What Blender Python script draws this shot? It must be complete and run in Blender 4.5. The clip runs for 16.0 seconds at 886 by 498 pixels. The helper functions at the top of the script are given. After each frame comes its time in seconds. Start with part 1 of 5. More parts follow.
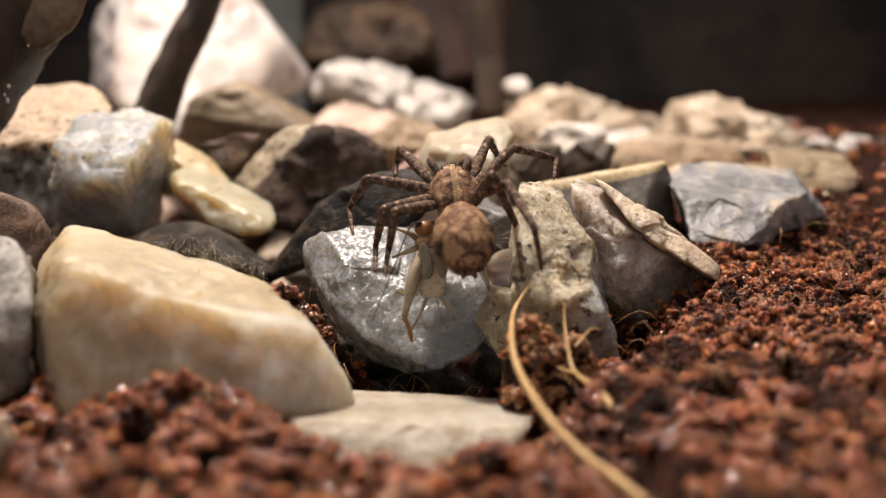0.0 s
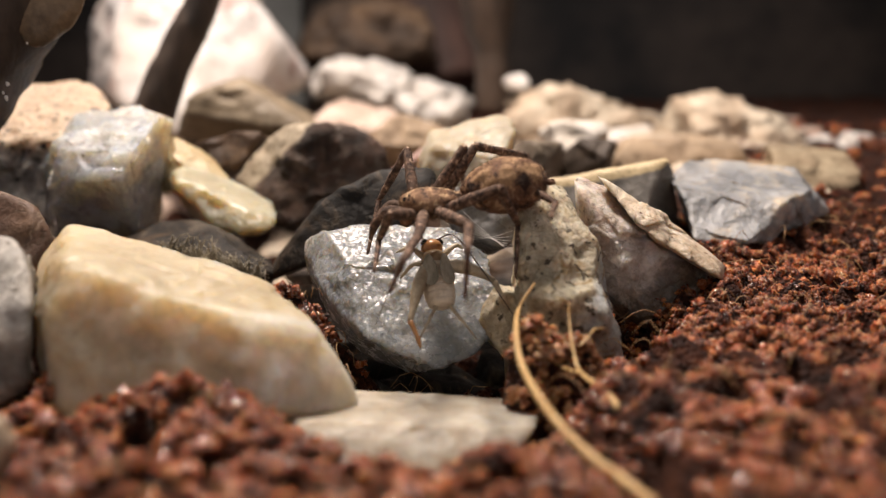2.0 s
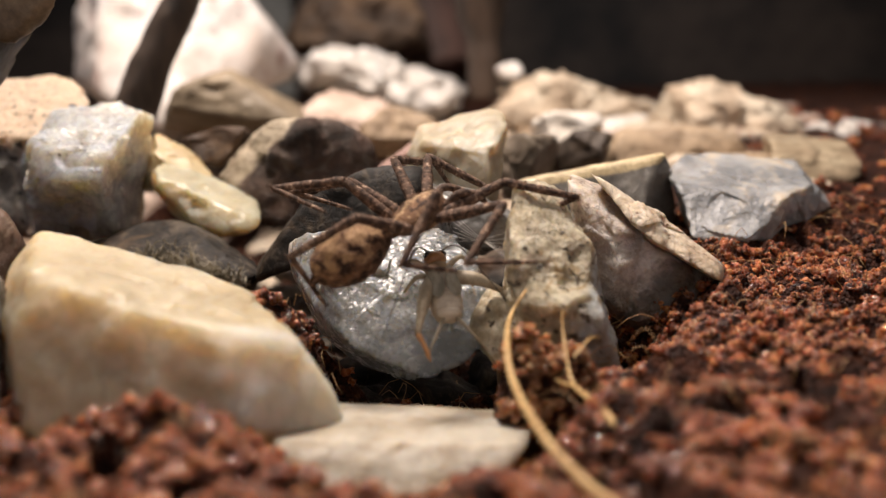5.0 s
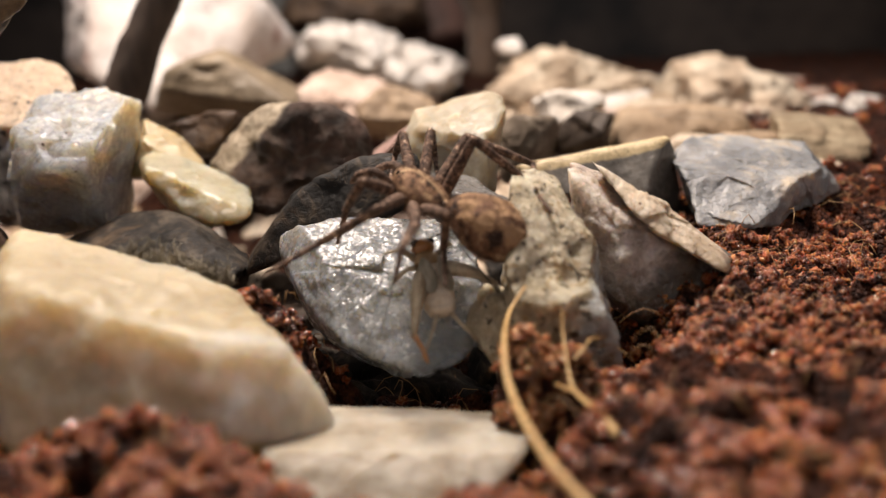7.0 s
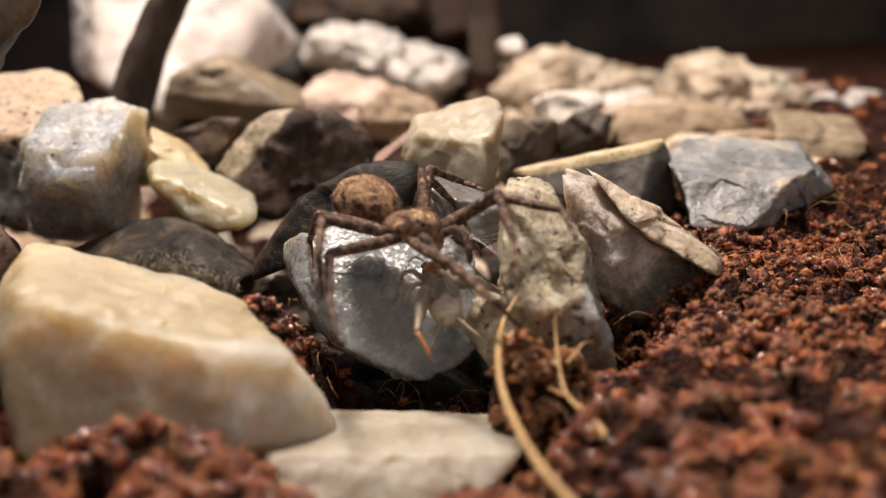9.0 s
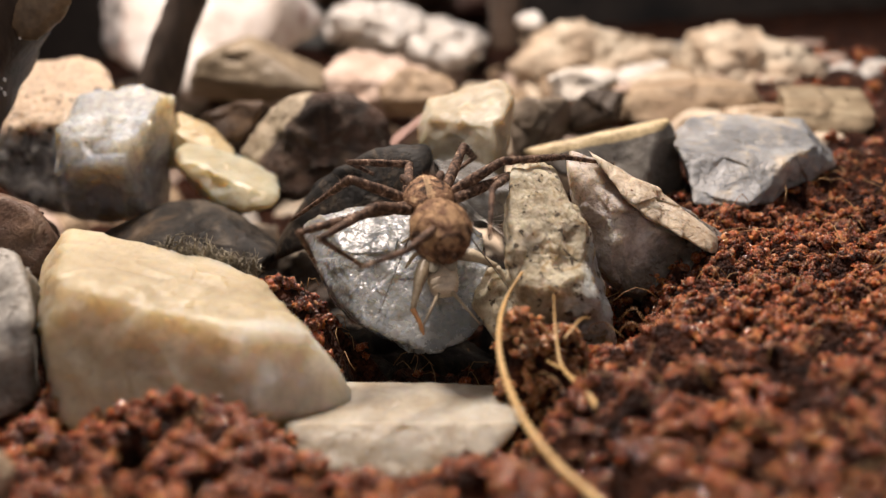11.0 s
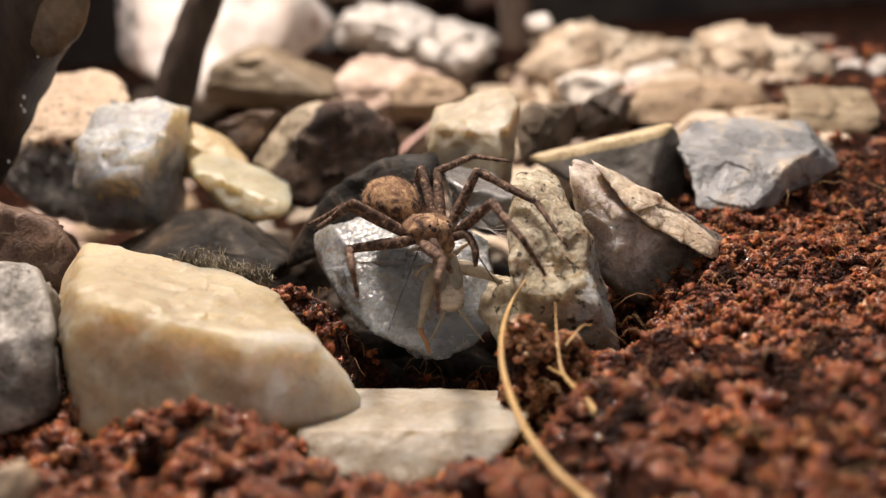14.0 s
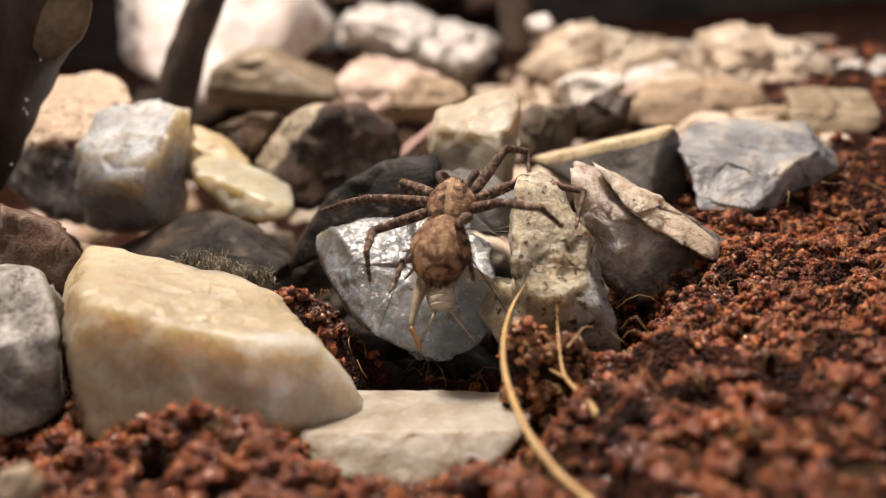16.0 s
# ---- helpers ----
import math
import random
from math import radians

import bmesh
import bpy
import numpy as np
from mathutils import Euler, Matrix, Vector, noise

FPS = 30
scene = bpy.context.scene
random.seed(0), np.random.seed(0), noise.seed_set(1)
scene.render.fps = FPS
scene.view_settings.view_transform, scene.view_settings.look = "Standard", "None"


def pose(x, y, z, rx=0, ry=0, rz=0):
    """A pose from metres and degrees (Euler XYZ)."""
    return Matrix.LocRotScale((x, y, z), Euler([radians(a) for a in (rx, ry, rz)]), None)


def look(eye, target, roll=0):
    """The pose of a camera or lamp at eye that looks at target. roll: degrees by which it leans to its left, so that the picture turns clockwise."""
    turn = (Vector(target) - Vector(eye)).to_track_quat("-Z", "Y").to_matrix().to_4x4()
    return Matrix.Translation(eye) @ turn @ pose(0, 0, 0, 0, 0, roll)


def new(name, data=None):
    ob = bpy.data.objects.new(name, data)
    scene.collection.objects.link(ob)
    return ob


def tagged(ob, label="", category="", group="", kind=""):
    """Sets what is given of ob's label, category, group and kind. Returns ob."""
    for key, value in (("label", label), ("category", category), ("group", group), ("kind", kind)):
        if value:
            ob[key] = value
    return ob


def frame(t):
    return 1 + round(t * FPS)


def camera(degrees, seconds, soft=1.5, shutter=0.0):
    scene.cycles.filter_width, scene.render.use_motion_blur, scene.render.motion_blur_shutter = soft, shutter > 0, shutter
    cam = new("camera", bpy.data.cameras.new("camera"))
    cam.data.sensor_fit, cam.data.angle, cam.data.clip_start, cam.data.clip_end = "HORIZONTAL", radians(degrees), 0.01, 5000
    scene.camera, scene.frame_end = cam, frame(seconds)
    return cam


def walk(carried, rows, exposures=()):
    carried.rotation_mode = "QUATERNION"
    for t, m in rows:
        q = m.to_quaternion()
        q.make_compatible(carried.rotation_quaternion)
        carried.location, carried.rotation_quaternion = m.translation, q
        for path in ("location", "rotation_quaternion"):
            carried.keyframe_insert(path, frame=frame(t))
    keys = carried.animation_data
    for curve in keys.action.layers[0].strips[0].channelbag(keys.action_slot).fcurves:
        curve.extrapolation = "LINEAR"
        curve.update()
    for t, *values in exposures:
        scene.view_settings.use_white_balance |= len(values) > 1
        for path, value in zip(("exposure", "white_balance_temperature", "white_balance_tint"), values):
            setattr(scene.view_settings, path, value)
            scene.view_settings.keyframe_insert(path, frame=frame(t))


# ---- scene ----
cam = camera(51.8, 16.0, soft=1.2)
PATH = [
    (0, (-0.00019, -0.00887, 0.04196), (-0.00158, 0.18715, 0.00228), -0.95),
    (0.5, (-0.00006, -0.00848, 0.04193), (-0.00139, 0.18753, 0.00219), -1.00),
    (1, (0.00010, -0.00819, 0.04218), (-0.00124, 0.18774, 0.00209), -1.06),
    (1.5, (-0.00060, -0.00790, 0.04212), (-0.00158, 0.18801, 0.00189), -1.01),
    (2, (-0.00094, -0.00782, 0.04203), (-0.00194, 0.18807, 0.00173), -1.00),
    (2.5, (-0.00032, -0.00732, 0.04255), (-0.00126, 0.18852, 0.00199), -1.12),
    (3, (-0.00042, -0.00711, 0.04243), (-0.00114, 0.18868, 0.00161), -1.10),
    (3.5, (-0.00011, -0.00673, 0.04255), (-0.00059, 0.18904, 0.00160), -1.14),
    (4, (-0.00027, -0.00626, 0.04251), (-0.00016, 0.18950, 0.00157), -1.13),
    (6.5, (0.00140, 0.00502, 0.04571), (0.00008, 0.19882, -0.00367), -1.92),
    (7, (0.00153, 0.00435, 0.04571), (0.00040, 0.19809, -0.00394), -2.01),
    (7.5, (0.00232, 0.00398, 0.04722), (0.00058, 0.19777, -0.00222), -2.40),
    (8, (0.00323, -0.00028, 0.04894), (0.00002, 0.19347, -0.00054), -2.71),
    (8.5, (0.00318, 0.00159, 0.04792), (-0.00025, 0.19517, -0.00222), -2.73),
    (9, (0.00329, 0.00100, 0.04874), (0.00015, 0.19431, -0.00246), -2.80),
    (11.5, (0.00743, -0.00795, 0.05352), (-0.00403, 0.18306, -0.00464), -4.17),
    (12, (0.00751, -0.00876, 0.05393), (-0.00448, 0.18233, -0.00386), -4.29),
    (12.5, (0.00747, -0.00941, 0.05414), (-0.00496, 0.18170, -0.00349), -4.38),
    (13, (0.00789, -0.00960, 0.05488), (-0.00510, 0.18140, -0.00302), -4.57),
    (13.5, (0.00883, -0.00953, 0.05560), (-0.00474, 0.18134, -0.00257), -4.81),
    (14, (0.00918, -0.00964, 0.05598), (-0.00479, 0.18114, -0.00240), -4.96),
    (14.5, (0.00948, -0.00954, 0.05609), (-0.00458, 0.18124, -0.00226), -5.03),
    (15, (0.00977, -0.00965, 0.05668), (-0.00438, 0.18106, -0.00189), -5.08),
    (15.5, (0.00956, -0.00955, 0.05646), (-0.00462, 0.18119, -0.00197), -5.10),
    (16, (0.00910, -0.00998, 0.05655), (-0.00506, 0.18075, -0.00194), -5.06),
]
walk(cam, [(t, look(eye, target, roll)) for t, eye, target, roll in PATH],
     exposures=[(0, 0.0), (4, 0.0), (6.5, -0.04), (8, -0.10), (9, -0.10), (11.5, -0.05), (16, -0.05)])
# a phone lens close to its subject: small aperture, shallow focus
cam.data.dof.use_dof = True
cam.data.dof.focus_distance = 0.152
cam.data.dof.aperture_fstop = 11.3

# ---- light: one terrarium lamp overhead, dim room light through the open front ----
scene.view_settings.exposure = 0.0
world = bpy.data.worlds.new("room")
scene.world = world
world.use_nodes = True
world.node_tree.nodes["Background"].inputs[0].default_value = (1.0, 0.90, 0.87, 1)
world.node_tree.nodes["Background"].inputs[1].default_value = 0.38

lamp_data = bpy.data.lights.new("terrarium_lamp", "AREA")
lamp_data.shape, lamp_data.size, lamp_data.energy = "DISK", 0.07, 1.68
lamp_data.color = (1.0, 0.848, 0.745)
lamp_data.spread = radians(140)
lamp = new("terrarium_lamp", lamp_data)
lamp.matrix_world = look((-0.055, 0.24, 0.345), (-0.01, 0.18, 0.0))


# ---- materials ----
def nodes_of(name):
    m = bpy.data.materials.new(name)
    m.use_nodes = True
    nt = m.node_tree
    return m, nt, nt.nodes["Principled BSDF"]


def add_node(nt, kind, inputs=None, **props):
    n = nt.nodes.new(kind)
    for k, v in props.items():
        if k == "operation":
            n.operation = v
        elif k == "blend_type":
            n.blend_type = v
        elif k == "data_type":
            n.data_type = v
    for k, v in (inputs or {}).items():
        if isinstance(v, bpy.types.NodeSocket):
            nt.links.new(v, n.inputs[k])
        else:
            n.inputs[k].default_value = v
    return n


def rgba(c):
    return (c[0], c[1], c[2], 1.0)


def mix(nt, fac, a, b, how="MIX"):
    n = nt.nodes.new("ShaderNodeMix")
    n.data_type, n.blend_type = "RGBA", how
    for sock, v in ((n.inputs[0], fac), (n.inputs[6], a), (n.inputs[7], b)):
        if isinstance(v, bpy.types.NodeSocket):
            nt.links.new(v, sock)
        elif isinstance(v, (int, float)):
            sock.default_value = v
        else:
            sock.default_value = rgba(v)
    return n.outputs[2]


def band(nt, value, lo, hi):
    """0 below lo, 1 above hi, smooth between (lo > hi turns it round)."""
    n = nt.nodes.new("ShaderNodeMapRange")
    n.interpolation_type = "SMOOTHSTEP"
    n.inputs[1].default_value, n.inputs[2].default_value = min(lo, hi), max(lo, hi)
    n.inputs[3].default_value, n.inputs[4].default_value = (0, 1) if lo < hi else (1, 0)
    nt.links.new(value, n.inputs[0])
    return n.outputs[0]


def noise_at(nt, where, scale, detail=4, rough=0.55, warp=0.0):
    return add_node(nt, "ShaderNodeTexNoise", {"Vector": where, "Scale": scale, "Detail": detail, "Roughness": rough, "Distortion": warp}).outputs[0]


def stone_mat(name, light, dark, scale=110, speck=None, speck_at=0.60, vein=None, vein_w=0.03, patch=None, rough=0.55,
              bump=0.5, glow=0.0, deep=0.006, coat=0.0, crystal=0.0, stain=(0.30, 0.19, 0.10), vein_scale=70, stretch=(1, 1, 1), dirt=1.0, spec=0.5, clear=0.0):
    """Rock: two blended colours, fine grain, optional dark specks, veins, and a patch of another colour on the side
    of the stone that faces patch's direction beyond its offset in metres."""
    m, nt, b = nodes_of(name)
    co = nt.nodes.new("ShaderNodeTexCoord").outputs["Object"]
    map_ = add_node(nt, "ShaderNodeMapping", {"Vector": co, "Scale": stretch}).outputs[0]
    big = noise_at(nt, map_, scale, 5, 0.6, 0.4)
    fine = noise_at(nt, map_, 1400, 3, 0.6)
    mid = noise_at(nt, map_, 420, 4, 0.65)
    col = mix(nt, band(nt, big, 0.36, 0.64), dark, light)
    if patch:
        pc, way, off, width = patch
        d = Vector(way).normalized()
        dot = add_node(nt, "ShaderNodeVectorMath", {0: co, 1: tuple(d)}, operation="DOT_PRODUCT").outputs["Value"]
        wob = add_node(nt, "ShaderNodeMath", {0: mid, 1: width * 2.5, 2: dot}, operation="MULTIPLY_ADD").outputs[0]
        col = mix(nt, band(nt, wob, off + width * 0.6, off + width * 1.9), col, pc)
    if vein:
        v = noise_at(nt, map_, vein_scale, 3, 0.5, 0.8)
        away = add_node(nt, "ShaderNodeMath", {0: v, 1: 0.5}, operation="SUBTRACT").outputs[0]
        away = add_node(nt, "ShaderNodeMath", {0: away}, operation="ABSOLUTE").outputs[0]
        here = band(nt, noise_at(nt, map_, vein_scale * 1.7, 4, 0.7, 0.6), 0.46, 0.64)
        col = mix(nt, add_node(nt, "ShaderNodeMath", {0: band(nt, away, vein_w * 2.2, 0.0), 1: here}, operation="MULTIPLY").outputs[0], col, vein)
    old = noise_at(nt, map_, 45, 5, 0.7, 1.0)
    col = mix(nt, add_node(nt, "ShaderNodeMath", {0: band(nt, old, 0.50, 0.72), 1: 0.38 * dirt}, operation="MULTIPLY").outputs[0], col, stain)
    if speck:
        sp = noise_at(nt, map_, 650, 2, 0.5)
        col = mix(nt, band(nt, sp, speck_at, speck_at + 0.05), col, speck)
    smear = noise_at(nt, map_, scale * 2.6, 6, 0.7, 1.2)
    col = mix(nt, 0.10 + 0.15 * dirt, col, mix(nt, band(nt, fine, 0.3, 0.7), (0.35, 0.33, 0.30), (1.0, 1.0, 1.0)), "MULTIPLY")
    col = mix(nt, 0.45 * dirt, col, mix(nt, band(nt, smear, 0.34, 0.60), (0.36, 0.31, 0.25), (1.0, 1.0, 1.0)), "MULTIPLY")
    crack = add_node(nt, "ShaderNodeMath", {0: noise_at(nt, map_, scale * 1.3, 5, 0.6, 1.5), 1: 0.5}, operation="SUBTRACT").outputs[0]
    crack = add_node(nt, "ShaderNodeMath", {0: crack}, operation="ABSOLUTE").outputs[0]
    line = band(nt, crack, 0.010, 0.0)
    col = mix(nt, add_node(nt, "ShaderNodeMath", {0: line, 1: 0.6 * dirt}, operation="MULTIPLY").outputs[0], col, (0.10, 0.075, 0.05))
    nt.links.new(col, b.inputs["Base Color"])
    rr = add_node(nt, "ShaderNodeMapRange", {0: mid, 1: 0.3, 2: 0.7, 3: max(0.05, rough - 0.14), 4: min(1, rough + 0.14)}).outputs[0]
    nt.links.new(rr, b.inputs["Roughness"])
    h = add_node(nt, "ShaderNodeMath", {0: fine, 1: 0.35, 2: mid}, operation="MULTIPLY_ADD").outputs[0]
    h = add_node(nt, "ShaderNodeMath", {0: line, 1: -0.6 * dirt, 2: h}, operation="MULTIPLY_ADD").outputs[0]
    h = add_node(nt, "ShaderNodeMath", {0: smear, 1: 0.3 + 1.3 * dirt, 2: h}, operation="MULTIPLY_ADD").outputs[0]
    bp = add_node(nt, "ShaderNodeBump", {"Height": h, "Strength": bump, "Distance": 0.00045})
    if crystal:  # grainy broken faces that glint
        grain = add_node(nt, "ShaderNodeTexVoronoi", {"Vector": map_, "Scale": 2100.0})
        tilt = add_node(nt, "ShaderNodeVectorMath", {0: grain.outputs["Color"], 1: (0.5, 0.5, 0.5)}, operation="SUBTRACT").outputs[0]
        tilt = add_node(nt, "ShaderNodeVectorMath", {0: tilt, "Scale": crystal}, operation="SCALE").outputs[0]
        way = add_node(nt, "ShaderNodeVectorMath", {0: bp.outputs[0], 1: tilt}, operation="ADD").outputs[0]
        bp = add_node(nt, "ShaderNodeVectorMath", {0: way}, operation="NORMALIZE")
    nt.links.new(bp.outputs[0], b.inputs["Normal"])
    if glow:
        b.inputs["Subsurface Weight"].default_value = glow
        b.inputs["Subsurface Radius"].default_value = (1.0, 0.74, 0.46)
        b.inputs["Subsurface Scale"].default_value = deep
    b.inputs["Specular IOR Level"].default_value = spec
    b.inputs["Transmission Weight"].default_value = clear
    if coat:
        b.inputs["Coat Weight"].default_value = coat
        b.inputs["Coat Roughness"].default_value = 0.12
    return m


M_HONEY = stone_mat("honey_quartzite", (0.51, 0.442, 0.312), (0.40, 0.332, 0.215), 45, rough=0.46, bump=0.6, glow=1.0, deep=0.018, dirt=0.4, speck=(0.30, 0.22, 0.13), speck_at=0.72, patch=((0.60, 0.57, 0.49), (0.72, -0.58, 0.36), 0.0142, 0.0018))
M_PALE = stone_mat("pale_cream_stone", (0.51, 0.475, 0.40), (0.37, 0.315, 0.235), 120, rough=0.45, bump=0.7, glow=0.7, deep=0.006, dirt=0.45)
M_WETQ = stone_mat("wet_grey_quartz", (0.56, 0.58, 0.585), (0.29, 0.31, 0.32), 60, rough=0.24, bump=0.5, glow=0.6, deep=0.008, crystal=0.34, dirt=0.2, clear=0.5)
M_CRUST = stone_mat("crusted_pale_stone", (0.80, 0.725, 0.55), (0.45, 0.385, 0.265), 210, rough=0.5, bump=1.3, glow=0.4, speck=(0.12, 0.09, 0.055), speck_at=0.62, vein=(0.44, 0.31, 0.15), vein_w=0.03, vein_scale=100, patch=((0.50, 0.52, 0.51), (0.92, -0.10, -0.38), 0.0056, 0.0020), crystal=0.25, dirt=0.9)
# the patch paints shade into the stone's lower right side
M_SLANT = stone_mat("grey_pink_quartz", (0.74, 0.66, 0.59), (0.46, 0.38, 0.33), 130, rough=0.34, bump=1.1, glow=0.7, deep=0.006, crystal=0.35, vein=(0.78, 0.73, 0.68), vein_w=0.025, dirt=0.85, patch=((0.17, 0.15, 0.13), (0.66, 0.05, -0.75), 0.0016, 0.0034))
M_CREAMCRUST = stone_mat("cream_crust", (0.82, 0.72, 0.58), (0.58, 0.46, 0.33), 160, rough=0.6, bump=1.2, glow=0.3, speck=(0.22, 0.12, 0.07), speck_at=0.66, vein=(0.36, 0.20, 0.12), vein_w=0.012, vein_scale=120, dirt=0.6)
M_WEDGE = stone_mat("grey_wedge_stone", (0.23, 0.215, 0.19), (0.125, 0.118, 0.108), 120, rough=0.5, bump=0.4, patch=((0.62, 0.50, 0.29), (-0.2, -0.257, 0.946), 0.0050, 0.0004))
M_GREY = stone_mat("blue_grey_stone", (0.38, 0.39, 0.40), (0.20, 0.208, 0.218), 75, rough=0.42, bump=0.8, glow=0.3, vein=(0.54, 0.47, 0.37), vein_w=0.02, vein_scale=45, dirt=0.5, crystal=0.15)
M_STRAW = stone_mat("straw_stone", (0.52, 0.43, 0.29), (0.32, 0.24, 0.15), 90, rough=0.65, bump=0.7, stretch=(0.6, 1, 3))
M_TAN = stone_mat("tan_stone", (0.48, 0.36, 0.24), (0.31, 0.22, 0.14), 90, rough=0.65, bump=0.6, dirt=0.7)
M_BROWNG = stone_mat("brown_grey_stone", (0.222, 0.182, 0.139), (0.148, 0.119, 0.093), 90, rough=0.5, spec=0.18)
M_DARK = stone_mat("dark_stone", (0.089, 0.070, 0.056), (0.044, 0.035, 0.030), 100, rough=0.5, spec=0.18)
M_WHITE = stone_mat("chalky_white_stone", (0.80, 0.76, 0.70), (0.66, 0.60, 0.52), 90, rough=0.6, dirt=0.6)
M_CREAM = stone_mat("cream_quartz", (0.40, 0.36, 0.28), (0.31, 0.265, 0.185), 80, rough=0.5, bump=0.5, glow=0.9, deep=0.010, dirt=0.35)
M_PINK = stone_mat("pink_quartz", (0.489, 0.321, 0.278), (0.386, 0.237, 0.205), 80, rough=0.5)
M_UMBER = stone_mat("umber_stone", (0.125, 0.072, 0.052), (0.030, 0.018, 0.013), 140, rough=0.6, bump=1.0, spec=0.3, vein=(0.20, 0.16, 0.13), vein_w=0.02, patch=((0.50, 0.42, 0.31), (-0.715, -0.075, 0.695), 0.0092, 0.0010))
M_DARKB = stone_mat("dark_brown_stone", (0.089, 0.056, 0.036), (0.037, 0.024, 0.017), 100, rough=0.5, spec=0.18)
M_LEMON = stone_mat("yellow_stone", (0.48, 0.40, 0.25), (0.40, 0.31, 0.17), 80, rough=0.42, bump=0.4, glow=0.6, dirt=0.35)
M_LEMON2 = stone_mat("pale_lemon_stone", (0.44, 0.42, 0.32), (0.37, 0.335, 0.23), 80, rough=0.36, bump=0.45, glow=1.0, deep=0.014, dirt=0.4)
M_QUARTZ = stone_mat("frosty_quartz", (0.47, 0.485, 0.49), (0.34, 0.35, 0.355), 75, rough=0.26, bump=0.9, glow=1.0, deep=0.026, crystal=0.4, speck=(0.10, 0.09, 0.08), speck_at=0.70, dirt=0.35, spec=0.4, stain=(0.30, 0.29, 0.27), patch=((0.44, 0.43, 0.37), (0.93, 0.34, 0.12), 0.0084, 0.0016))
M_GRANITE = stone_mat("speckled_granite", (0.58, 0.54, 0.49), (0.24, 0.23, 0.22), 260, rough=0.42, bump=0.9, glow=0.4, deep=0.008, crystal=0.4, speck=(0.06, 0.056, 0.054), speck_at=0.60, dirt=0.6, patch=((0.62, 0.48, 0.35), (0.0, -0.12, 0.99), -0.0004, 0.0034))
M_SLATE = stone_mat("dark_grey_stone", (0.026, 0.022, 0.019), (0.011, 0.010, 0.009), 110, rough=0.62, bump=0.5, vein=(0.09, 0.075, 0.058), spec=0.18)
M_REDB = stone_mat("brown_red_stone", (0.148, 0.091, 0.066), (0.082, 0.052, 0.040), 100, rough=0.5, vein=(0.34, 0.26, 0.2), vein_w=0.010, crystal=0.15, spec=0.18)
M_MOTTLE = stone_mat("mottled_stone", (0.60, 0.575, 0.53), (0.17, 0.16, 0.14), 110, rough=0.45, bump=0.8, crystal=0.25)
M_OBSID = stone_mat("dark_slate", (0.030, 0.028, 0.026), (0.012, 0.011, 0.010), 80, rough=0.62, bump=0.6, vein=(0.10, 0.08, 0.06), vein_w=0.015, spec=0.18)
M_WETG = stone_mat("grey_translucent_stone", (0.252, 0.251, 0.245), (0.148, 0.147, 0.146), 100, rough=0.3, coat=0.4)
M_CHALKY = stone_mat("cream_pebble", (0.534, 0.419, 0.298), (0.408, 0.293, 0.185), 200, rough=0.6)
M_BIGW = stone_mat("white_quartz", (0.90, 0.89, 0.88), (0.74, 0.66, 0.60), 26, rough=0.5, bump=0.5, vein=(0.46, 0.29, 0.25), vein_w=0.04, vein_scale=18, dirt=0.4)
M_OLIVE = stone_mat("olive_stone", (0.34, 0.27, 0.18), (0.20, 0.155, 0.10), 60, rough=0.6)
M_CHALKW = stone_mat("crumbly_white_rock", (0.93, 0.91, 0.88), (0.82, 0.77, 0.71), 60, rough=0.7, bump=1.0, dirt=0.5)
M_FARTAN = stone_mat("rough_tan_rock", (0.79, 0.70, 0.56), (0.62, 0.49, 0.36), 45, rough=0.7, bump=1.0, dirt=0.5)
M_PINKSAND = stone_mat("pinkish_stone", (0.68, 0.55, 0.47), (0.54, 0.40, 0.32), 50, rough=0.7, dirt=0.5)
M_ROCKBACK = stone_mat("brown_back_rock", (0.178, 0.112, 0.066), (0.059, 0.038, 0.026), 40, rough=0.7)


